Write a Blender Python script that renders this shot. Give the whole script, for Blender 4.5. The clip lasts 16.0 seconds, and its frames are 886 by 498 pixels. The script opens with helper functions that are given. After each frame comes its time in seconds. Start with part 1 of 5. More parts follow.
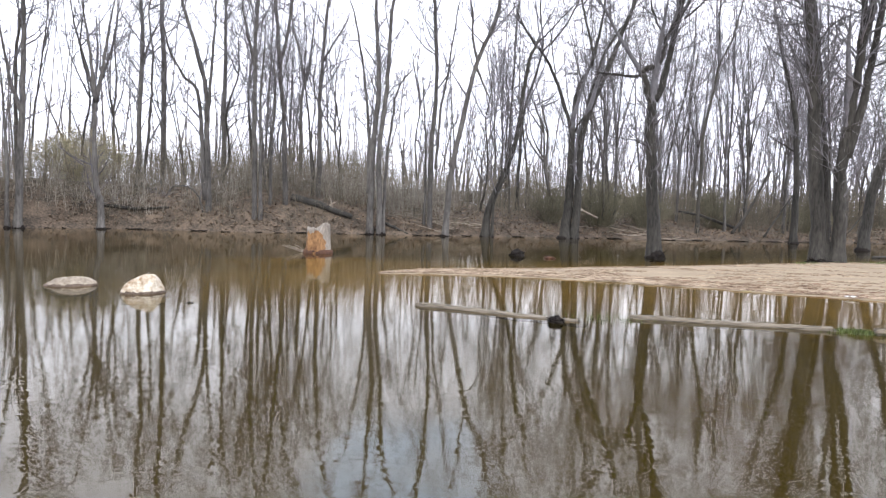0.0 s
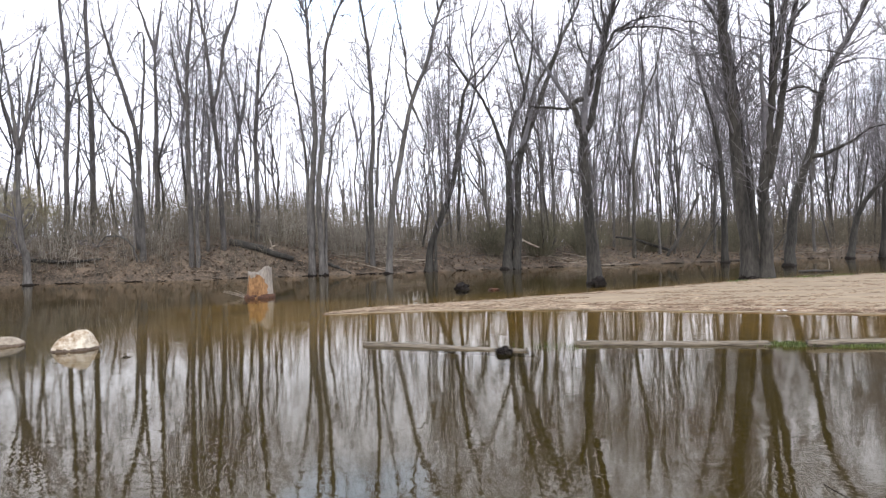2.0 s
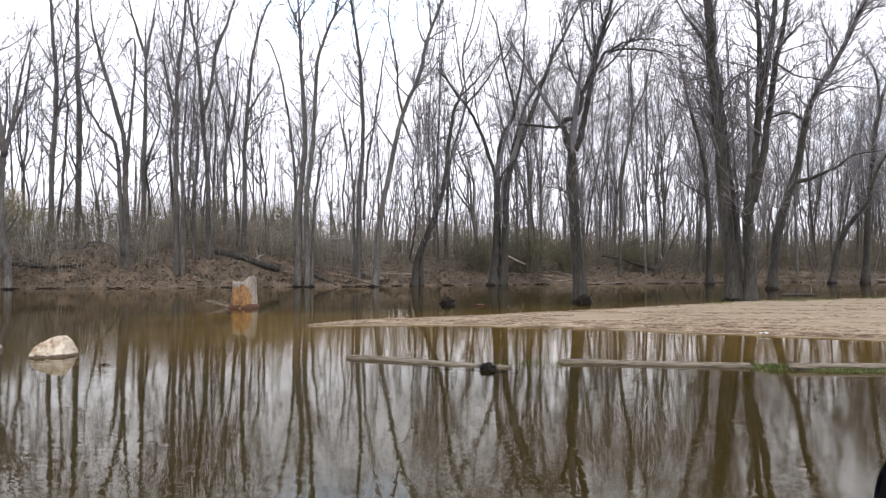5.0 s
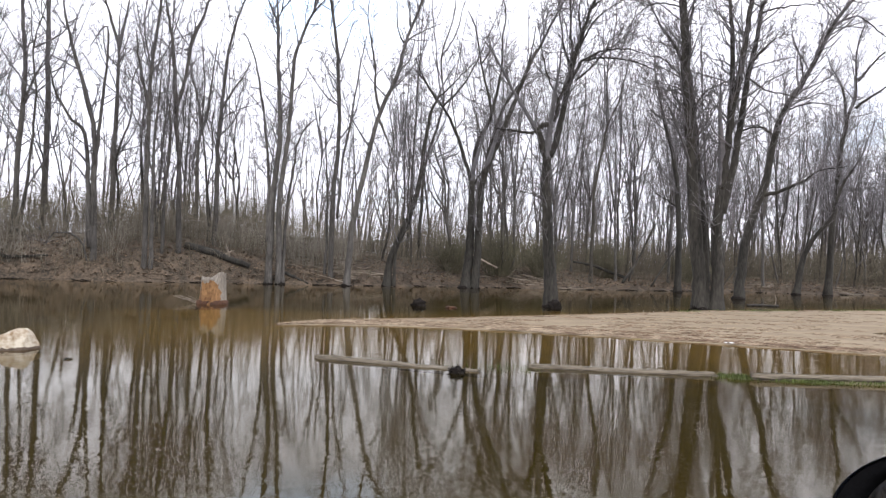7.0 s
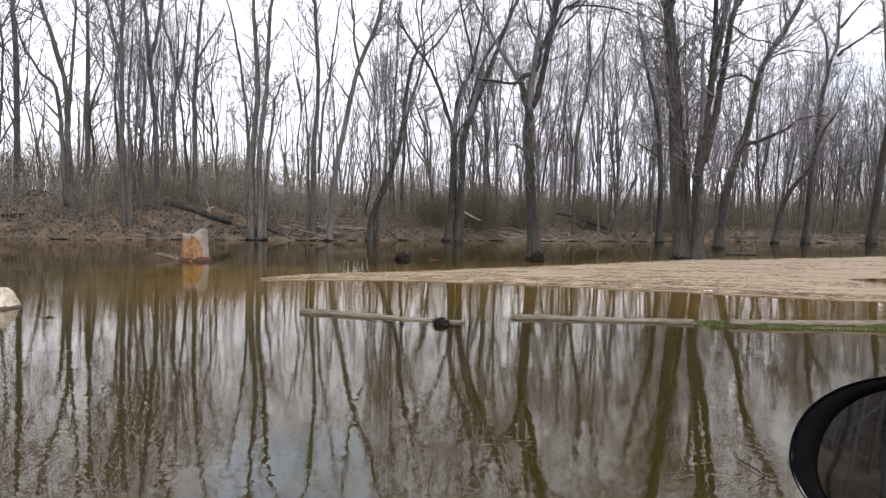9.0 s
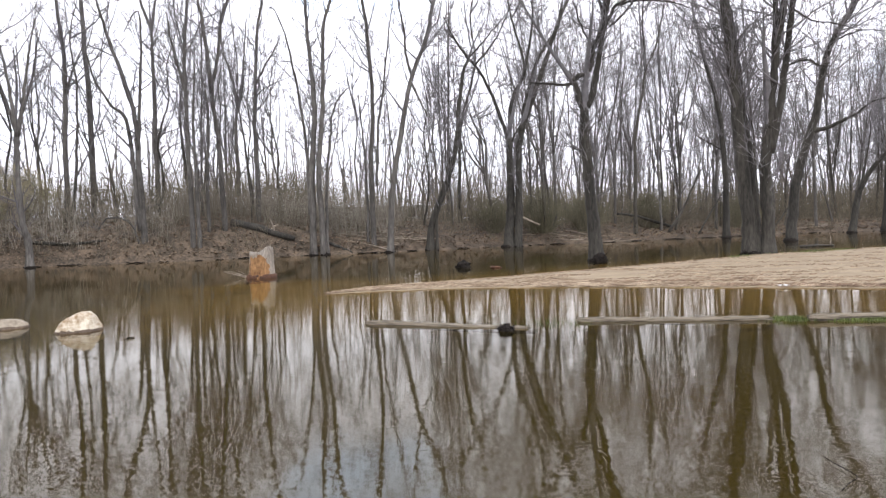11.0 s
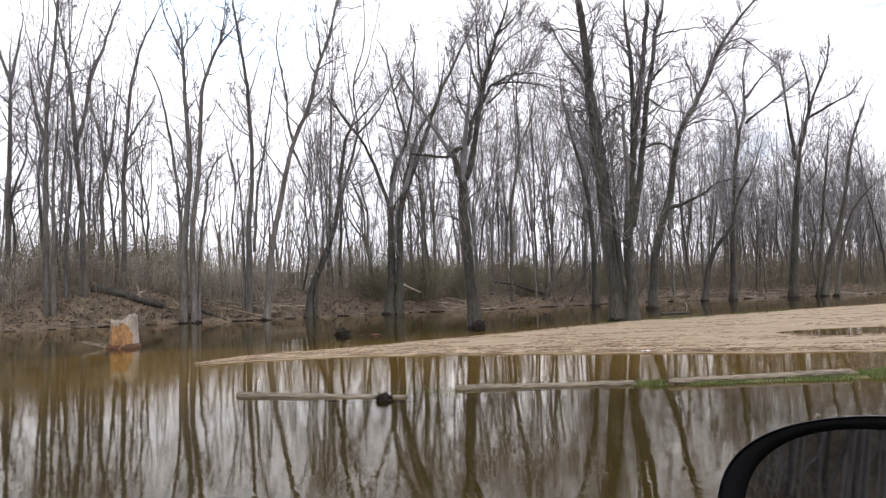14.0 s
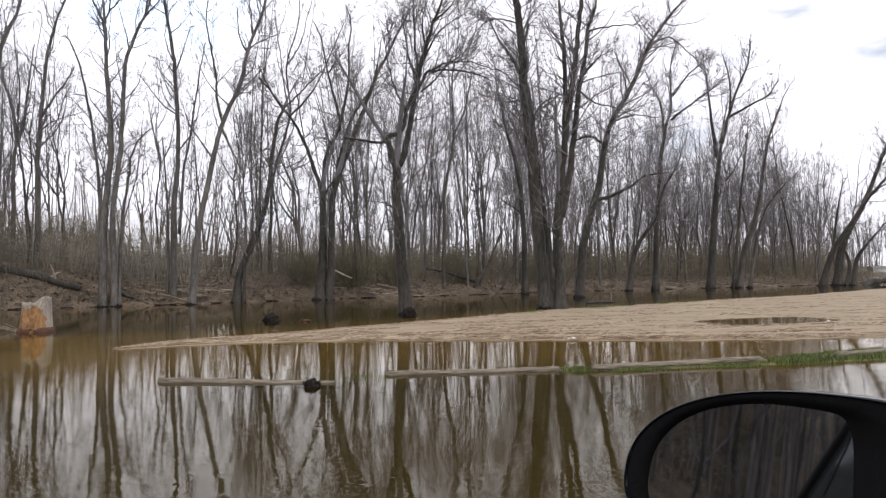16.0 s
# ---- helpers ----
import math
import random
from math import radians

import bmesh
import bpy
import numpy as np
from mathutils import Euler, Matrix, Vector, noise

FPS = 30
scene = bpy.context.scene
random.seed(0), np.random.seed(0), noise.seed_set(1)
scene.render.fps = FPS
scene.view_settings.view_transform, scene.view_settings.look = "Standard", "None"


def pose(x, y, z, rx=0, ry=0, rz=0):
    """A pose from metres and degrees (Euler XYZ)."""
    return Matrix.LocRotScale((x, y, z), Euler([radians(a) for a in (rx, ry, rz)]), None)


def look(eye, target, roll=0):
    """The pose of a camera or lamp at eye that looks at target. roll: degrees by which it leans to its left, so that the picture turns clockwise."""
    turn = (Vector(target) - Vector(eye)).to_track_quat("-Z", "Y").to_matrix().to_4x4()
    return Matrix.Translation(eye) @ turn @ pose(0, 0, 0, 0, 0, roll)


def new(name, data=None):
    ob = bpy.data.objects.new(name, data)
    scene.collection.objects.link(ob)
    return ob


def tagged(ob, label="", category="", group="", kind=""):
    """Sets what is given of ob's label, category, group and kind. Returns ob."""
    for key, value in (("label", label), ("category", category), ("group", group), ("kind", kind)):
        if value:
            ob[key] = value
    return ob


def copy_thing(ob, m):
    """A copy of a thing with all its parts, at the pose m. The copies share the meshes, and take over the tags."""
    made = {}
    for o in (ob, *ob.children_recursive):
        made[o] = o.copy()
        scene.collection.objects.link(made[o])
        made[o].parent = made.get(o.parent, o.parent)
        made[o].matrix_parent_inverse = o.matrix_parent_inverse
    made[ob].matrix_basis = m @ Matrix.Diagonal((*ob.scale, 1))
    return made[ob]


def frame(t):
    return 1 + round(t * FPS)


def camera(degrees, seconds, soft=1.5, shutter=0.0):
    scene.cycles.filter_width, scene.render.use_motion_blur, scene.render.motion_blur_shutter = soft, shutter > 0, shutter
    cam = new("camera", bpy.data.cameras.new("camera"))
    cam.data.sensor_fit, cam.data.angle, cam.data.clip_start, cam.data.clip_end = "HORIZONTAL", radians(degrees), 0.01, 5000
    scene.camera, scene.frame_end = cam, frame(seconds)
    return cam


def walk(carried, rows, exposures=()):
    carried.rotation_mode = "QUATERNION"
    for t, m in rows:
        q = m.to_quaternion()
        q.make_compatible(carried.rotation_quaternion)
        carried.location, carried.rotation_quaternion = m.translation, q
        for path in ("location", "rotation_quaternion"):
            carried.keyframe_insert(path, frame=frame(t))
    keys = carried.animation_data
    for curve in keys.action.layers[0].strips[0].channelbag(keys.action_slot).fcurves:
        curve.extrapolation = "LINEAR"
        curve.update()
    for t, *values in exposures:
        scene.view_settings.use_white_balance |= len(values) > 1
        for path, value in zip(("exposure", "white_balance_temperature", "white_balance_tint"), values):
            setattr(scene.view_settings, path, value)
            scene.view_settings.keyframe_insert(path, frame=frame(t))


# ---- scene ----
cam = camera(66.2, 16.0, soft=1.3)

# time, sideways shift and lift of the hand in metres, yaw, pitch, roll
PATH = [
    (0.0, -0.010, 0.000, 7.05, -3.31, 1.74),
    (0.5, -0.010, 0.000, 4.60, -1.68, 0.81),
    (1.0, -0.010, 0.000, 2.47, -0.59, -0.62),
    (1.5, -0.010, 0.000, 1.85, -0.16, -0.77),
    (2.0, -0.010, 0.000, 2.34, -0.26, -1.17),
    (2.5, -0.009, 0.000, 1.82, 0.34, -0.98),
    (3.0, -0.007, -0.002, 0.55, 0.83, -0.59),
    (3.5, -0.004, 0.006, 0.27, 0.84, -0.60),
    (4.0, -0.006, 0.001, 0.71, 0.90, -0.20),
    (6.5, -0.001, 0.012, 1.27, 1.02, 0.57),
    (7.0, -0.001, 0.019, -1.05, 1.10, 1.99),
    (7.5, 0.002, 0.011, -0.25, 0.33, 0.35),
    (8.0, 0.013, 0.015, -1.58, 0.29, 1.41),
    (8.5, 0.016, 0.015, -2.20, 0.13, 1.05),
    (9.0, 0.007, 0.008, -2.56, -2.77, 1.22),
    (9.5, -0.010, 0.002, 2.91, -2.22, -0.84),
    (10.0, -0.010, 0.000, 2.88, -2.20, -1.58),
    (12.5, 0.008, 0.000, 0.62, -0.44, -0.43),
    (13.0, 0.019, 0.008, -3.38, 0.90, -0.26),
    (13.5, 0.026, 0.011, -6.66, 2.30, -0.54),
    (14.0, 0.025, 0.008, -7.62, 3.29, -1.40),
    (14.5, 0.025, 0.004, -8.14, 2.10, -1.25),
    (15.0, 0.026, 0.004, -8.42, 2.25, -1.50),
    (15.5, 0.029, 0.004, -9.13, 2.39, -1.29),
    (16.0, 0.036, 0.000, -13.28, 2.10, -0.50),
]
EYE = 1.28


def hand(shift, lift, yaw, pitch, roll):
    eye = Vector((0.87 * shift, -0.5 * shift, EYE + lift))
    a, b = radians(yaw), radians(pitch)
    ahead = Vector((-math.sin(a) * math.cos(b), math.cos(a) * math.cos(b), math.sin(b)))
    return look(eye, eye + ahead * 10, roll)


walk(cam, [(t, hand(*row)) for t, *row in PATH], [(0.0, 0.58, 6250, 8), (1.0, 0.54, 6300, 8), (2.0, 0.30, 6350, 8), (4.0, 0.09, 6450, 8), (8.0, 0.06, 6500, 8), (9.0, 0.10, 6500, 8), (9.5, 0.28, 6500, 8), (12.5, 0.32, 6550, 8), (13.5, 0.25, 6600, 8), (14.5, -0.08, 6650, 8), (16.0, -0.18, 6650, 8)])

# ---- sky and light ----
world = bpy.data.worlds.new("sky")
scene.world = world
world.use_nodes = True
wn, wl = world.node_tree.nodes, world.node_tree.links
wn.clear()
w_out = wn.new("ShaderNodeOutputWorld")
w_bg = wn.new("ShaderNodeBackground")
w_sky = wn.new("ShaderNodeTexSky")
w_sky.sky_type, w_sky.sun_disc = "NISHITA", False
w_sky.sun_elevation, w_sky.sun_rotation = radians(62), radians(200)
w_co = wn.new("ShaderNodeTexCoord")
w_map = wn.new("ShaderNodeMapping")
w_map.inputs["Scale"].default_value = (1.0, 1.0, 2.6)
w_noise = wn.new("ShaderNodeTexNoise")
w_noise.inputs["Scale"].default_value, w_noise.inputs["Detail"].default_value = 2.6, 7.0
w_ramp = wn.new("ShaderNodeValToRGB")
w_ramp.color_ramp.elements[0].position, w_ramp.color_ramp.elements[1].position = 0.27, 0.38
w_dim = wn.new("ShaderNodeMix")
w_dim.data_type, w_dim.blend_type = "RGBA", "MULTIPLY"
w_dim.inputs["Factor"].default_value = 1.0
w_dim.inputs["B"].default_value = (0.11, 0.11, 0.11, 1)
w_cl = wn.new("ShaderNodeMix")
w_cl.data_type = "RGBA"
w_cl.inputs["A"].default_value = (1.44, 1.44, 1.62, 1)
w_cl.inputs["B"].default_value = (1.84, 1.82, 2.0, 1)
w_mix = wn.new("ShaderNodeMix")
w_mix.data_type = "RGBA"
wl.new(w_co.outputs["Generated"], w_map.inputs["Vector"])
wl.new(w_map.outputs["Vector"], w_noise.inputs["Vector"])
wl.new(w_noise.outputs["Fac"], w_ramp.inputs["Fac"])
wl.new(w_sky.outputs["Color"], w_dim.inputs["A"])
wl.new(w_noise.outputs["Fac"], w_cl.inputs["Factor"])
wl.new(w_ramp.outputs["Color"], w_mix.inputs["Factor"])
wl.new(w_dim.outputs["Result"], w_mix.inputs["A"])
wl.new(w_cl.outputs["Result"], w_mix.inputs["B"])
# a thin place in the cloud high over the far shore
w_gap = wn.new("ShaderNodeVectorMath")
w_gap.operation = "DOT_PRODUCT"
w_gap.inputs[1].default_value = (-0.145, 0.893, 0.426)
w_warp = wn.new("ShaderNodeMath")
w_warp.operation = "MULTIPLY_ADD"
w_warp.inputs[1].default_value = 0.045
w_rim = wn.new("ShaderNodeMapRange")
w_rim.interpolation_type = "SMOOTHSTEP"
w_rim.inputs["From Min"].default_value, w_rim.inputs["From Max"].default_value = 1.008, 1.021
w_thin = wn.new("ShaderNodeMix")
w_thin.data_type = "RGBA"
w_thin.inputs["B"].default_value = (1.58, 1.92, 2.5, 1)
wl.new(w_co.outputs["Generated"], w_gap.inputs[0])
wl.new(w_noise.outputs["Fac"], w_warp.inputs[0])
wl.new(w_gap.outputs["Value"], w_warp.inputs[2])
wl.new(w_warp.outputs["Value"], w_rim.inputs["Value"])
wl.new(w_rim.outputs["Result"], w_thin.inputs["Factor"])
wl.new(w_mix.outputs["Result"], w_thin.inputs["A"])
wl.new(w_thin.outputs["Result"], w_bg.inputs["Color"])
wl.new(w_bg.outputs["Background"], w_out.inputs["Surface"])
w_bg.inputs["Strength"].default_value = 1.0

sun_data = bpy.data.lights.new("sun", "SUN")
sun_data.energy, sun_data.angle, sun_data.color = 0.9, radians(14), (1.0, 0.96, 0.9)
sun = new("sun", sun_data)
sun.matrix_world = look((-4.4, -13, 26), (0, 0, 0))


# ---- materials ----
def material(name, dark, light, scale=4.0, stretch=(1, 1, 1), rough=0.85, bump=0.3, fine=6.0, spread=0.0, island=0.0, metal=0.0, low=0.35, high=0.65):
    """Two colours mixed by a coarse and a fine noise, with relief."""
    m = bpy.data.materials.new(name)
    m.use_nodes = True
    n, l = m.node_tree.nodes, m.node_tree.links
    b = n["Principled BSDF"]
    co = n.new("ShaderNodeTexCoord")
    mp = n.new("ShaderNodeMapping")
    mp.inputs["Scale"].default_value = stretch
    l.new(co.outputs["Object"], mp.inputs["Vector"])
    big, small = n.new("ShaderNodeTexNoise"), n.new("ShaderNodeTexNoise")
    big.inputs["Scale"].default_value, big.inputs["Detail"].default_value = scale, 5.0
    small.inputs["Scale"].default_value, small.inputs["Detail"].default_value = scale * fine, 4.0
    for t in (big, small):
        l.new(mp.outputs["Vector"], t.inputs["Vector"])
    add = n.new("ShaderNodeMath")
    add.operation = "ADD"
    half = n.new("ShaderNodeMath")
    half.operation = "MULTIPLY"
    half.inputs[1].default_value = 0.5
    l.new(big.outputs["Fac"], add.inputs[0])
    l.new(small.outputs["Fac"], add.inputs[1])
    l.new(add.outputs[0], half.inputs[0])
    span = n.new("ShaderNodeMapRange")
    span.inputs["From Min"].default_value, span.inputs["From Max"].default_value = low, high
    l.new(half.outputs[0], span.inputs["Value"])
    mix = n.new("ShaderNodeMix")
    mix.data_type = "RGBA"
    mix.inputs["A"].default_value, mix.inputs["B"].default_value = (*dark, 1), (*light, 1)
    l.new(span.outputs["Result"], mix.inputs["Factor"])
    colour = mix.outputs["Result"]
    for amount, node, socket in ((spread, "ShaderNodeObjectInfo", "Random"), (island, "ShaderNodeNewGeometry", "Random Per Island")):
        if amount:
            rnd = n.new(node)
            rg = n.new("ShaderNodeMapRange")
            rg.inputs["To Min"].default_value, rg.inputs["To Max"].default_value = 1 - amount, 1 + amount
            l.new(rnd.outputs[socket], rg.inputs["Value"])
            hsv = n.new("ShaderNodeHueSaturation")
            l.new(rg.outputs["Result"], hsv.inputs["Value"])
            l.new(colour, hsv.inputs["Color"])
            colour = hsv.outputs["Color"]
    l.new(colour, b.inputs["Base Color"])
    b.inputs["Roughness"].default_value, b.inputs["Metallic"].default_value = rough, metal
    if bump:
        bp = n.new("ShaderNodeBump")
        bp.inputs["Strength"].default_value, bp.inputs["Distance"].default_value = bump, 0.02
        l.new(small.outputs["Fac"], bp.inputs["Height"])
        l.new(bp.outputs["Normal"], b.inputs["Normal"])
    return m


M_BARK = material("bark_grey", (0.023, 0.020, 0.016), (0.092, 0.083, 0.069), 2.4, (1, 1, 0.20), 0.92, 1.0, 7, 0.22, low=0.38, high=0.63)
M_BARK_DARK = material("bark_dark", (0.014, 0.0125, 0.010), (0.066, 0.060, 0.050), 2.5, (1, 1, 0.22), 0.92, 1.0, 7, 0.15, low=0.38, high=0.63)
# grey bark lightened so that its colour carries the haze over these trees
M_BARK_HAZED = material("bark_hazed_grey", (0.050, 0.045, 0.040), (0.160, 0.148, 0.134), 2.2, (1, 1, 0.22), 0.92, 0.9, 7, 0.15, low=0.38, high=0.63)
M_BRANCH = material("branch_bark", (0.092, 0.087, 0.092), (0.215, 0.204, 0.210), 2.0, (1, 1, 0.6), 0.9, 0.2, 6, 0.15)
M_FAR = material("far_bark", (0.085, 0.074, 0.067), (0.175, 0.156, 0.145), 0.4, (1, 1, 0.6), 0.9, 0.0, 6, 0.0, 0.3)
M_TWIG = material("twig_bark", (0.108, 0.095, 0.103), (0.225, 0.202, 0.214), 1.2, (1, 1, 1), 0.9, 0.0, 4, 0.15)
M_BRUSH = material("brush_stems", (0.090, 0.076, 0.052), (0.218, 0.186, 0.134), 0.5, (1, 1, 1), 0.9, 0.0, 5, 0.0, 0.35)
# paler copy of the brush stems: haze over the left bank, put into colour
M_HAZED_BRUSH = material("hazed_brush_stems", (0.190, 0.168, 0.134), (0.400, 0.360, 0.295), 0.5, (1, 1, 1), 0.9, 0.0, 5, 0.0, 0.3)
M_WILLOW = material("budding_willow", (0.290, 0.250, 0.150), (0.480, 0.425, 0.270), 0.8, (1, 1, 1), 0.85, 0.0, 5, 0.0, 0.25)
M_HOLLY = material("evergreen_shrub", (0.100, 0.092, 0.058), (0.212, 0.192, 0.126), 0.8, (1, 1, 1), 0.85, 0.0, 5, 0.0, 0.25)
M_LITTER = material("leaf_litter", (0.036, 0.028, 0.019), (0.155, 0.114, 0.078), 1.6, (1, 1, 1), 0.95, 1.0, 7, low=0.40, high=0.62)
M_SAND = material("sand_with_straw", (0.172, 0.124, 0.073), (0.325, 0.258, 0.172), 1.3, (0.45, 1.4, 1), 0.9, 0.6, 10, low=0.32, high=0.68)
M_SHOAL = material("silty_shoal", (0.165, 0.124, 0.042), (0.265, 0.205, 0.080), 0.9, (1, 1, 1), 0.8, 0.4, 6)


def add_silt(m, dark, light):
    """Lets dark mud take over a bed's colour where the ground's silt value is high."""
    n, l = m.node_tree.nodes, m.node_tree.links
    b = n["Principled BSDF"]
    old = b.inputs["Base Color"].links[0].from_socket
    silt, mix, tone = n.new("ShaderNodeAttribute"), n.new("ShaderNodeMix"), n.new("ShaderNodeMix")
    silt.attribute_name = "silt"
    mix.data_type = tone.data_type = "RGBA"
    tone.inputs["A"].default_value, tone.inputs["B"].default_value = (*dark, 1), (*light, 1)
    cloud = n.new("ShaderNodeTexNoise")
    cloud.inputs["Scale"].default_value, cloud.inputs["Detail"].default_value = 0.8, 5.0
    l.new(cloud.outputs["Fac"], tone.inputs["Factor"])
    l.new(silt.outputs["Fac"], mix.inputs["Factor"])
    l.new(old, mix.inputs["A"])
    l.new(tone.outputs["Result"], mix.inputs["B"])
    l.new(mix.outputs["Result"], b.inputs["Base Color"])


add_silt(M_SHOAL, (0.024, 0.021, 0.009), (0.055, 0.048, 0.021))
M_LEAF = material("dead_leaves", (0.082, 0.056, 0.034), (0.215, 0.152, 0.100), 1.5, (1, 1, 1), 0.9, 0.0, 5, 0.0, 0.45)
M_STRAW = material("straw_bits", (0.13, 0.080, 0.048), (0.42, 0.335, 0.235), 2.0, (1, 1, 1), 0.9, 0.0, 5, 0.0, 0.35)
M_WRACK = material("stranded_stalks", (0.095, 0.057, 0.037), (0.260, 0.168, 0.110), 2.0, (1, 1, 1), 0.9, 0.0, 5, 0.0, 0.4)
M_GRASS = material("grass_blades", (0.050, 0.074, 0.014), (0.140, 0.172, 0.042), 1.5, (1, 1, 1), 0.7, 0.0, 5, 0.0, 0.35)
M_TIMBER = material("weathered_timber", (0.032, 0.025, 0.016), (0.240, 0.202, 0.150), 3.2, (0.30, 4, 4), 0.9, 1.0, 6, 0.08, low=0.40, high=0.60)
M_ROCK = material("limestone", (0.250, 0.170, 0.095), (0.580, 0.520, 0.415), 3.4, (1, 1, 1), 0.9, 0.8, 5, 0.05, low=0.36, high=0.58)
M_ROCK_DULL = material("silted_limestone", (0.150, 0.120, 0.085), (0.340, 0.290, 0.225), 3.0, (1, 1, 1), 0.9, 0.6, 6)
M_ROCK_WET = material("wet_rock", (0.070, 0.048, 0.032), (0.140, 0.100, 0.070), 6.0, (1, 1, 1), 0.8, 0.5, 6)
M_HEARTWOOD = material("rotten_heartwood", (0.100, 0.045, 0.017), (0.370, 0.205, 0.088), 3.6, (1, 1, 0.5), 0.9, 1.0, 5, low=0.36, high=0.64)
M_ROTTEN = material("soaked_rotten_wood", (0.030, 0.012, 0.006), (0.110, 0.045, 0.018), 6.0, (1, 1, 0.5), 0.8, 0.8, 5)
M_SAPWOOD = material("bleached_sapwood", (0.140, 0.120, 0.096), (0.350, 0.310, 0.260), 5.0, (1, 1, 0.3), 0.9, 0.7, 6)
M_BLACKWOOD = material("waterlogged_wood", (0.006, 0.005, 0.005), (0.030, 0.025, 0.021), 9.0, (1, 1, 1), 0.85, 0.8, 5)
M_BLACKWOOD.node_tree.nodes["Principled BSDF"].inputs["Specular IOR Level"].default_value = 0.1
M_DEADWOOD = material("bleached_deadwood", (0.160, 0.130, 0.100), (0.400, 0.340, 0.270), 3.0, (1, 1, 1), 0.9, 0.4, 6, 0.2)
M_PAINT = material("dark_car_paint", (0.004, 0.005, 0.009), (0.007, 0.008, 0.014), 2.0, (1, 1, 1), 0.16, 0.0)
M_TRIM = material("black_plastic", (0.004, 0.004, 0.005), (0.008, 0.008, 0.010), 30.0, (1, 1, 1), 0.42, 0.1)
M_BEZEL = material("matt_black_plastic", (0.0025, 0.0025, 0.003), (0.005, 0.005, 0.006), 30.0, (1, 1, 1), 0.75, 0.1)
M_BEZEL.node_tree.nodes["Principled BSDF"].inputs["Specular IOR Level"].default_value = 0.15
M_TYRE = material("tyre_rubber", (0.015, 0.015, 0.015), (0.030, 0.030, 0.030), 10.0, (1, 1, 1), 0.8, 0.3)
M_ALLOY = material("alloy", (0.40, 0.40, 0.41), (0.50, 0.50, 0.51), 8.0, (1, 1, 1), 0.3, 0.0, 6, 0, 0, 0.9)
M_GLAZING = material("dark_tinted_glass", (0.030, 0.037, 0.038), (0.044, 0.052, 0.053), 3.0, (1, 1, 1), 0.06, 0.0)
M_SIDING = material("pale_siding", (0.62, 0.62, 0.62), (0.80, 0.80, 0.79), 1.0, (0.3, 0.3, 6), 0.7, 0.2)
M_SHINGLE = material("grey_roofing", (0.10, 0.10, 0.11), (0.20, 0.20, 0.21), 2.0, (1, 1, 1), 0.9, 0.4)
M_CLOTH = material("dark_upholstery", (0.020, 0.020, 0.022), (0.045, 0.044, 0.045), 40.0, (1, 1, 1), 0.95, 0.3)


def mirror_material():
    m = bpy.data.materials.new("tinted_mirror")
    m.use_nodes = True
    b = m.node_tree.nodes["Principled BSDF"]
    b.inputs["Base Color"].default_value = (0.38, 0.40, 0.43, 1)
    b.inputs["Metallic"].default_value, b.inputs["Roughness"].default_value = 1.0, 0.022
    return m


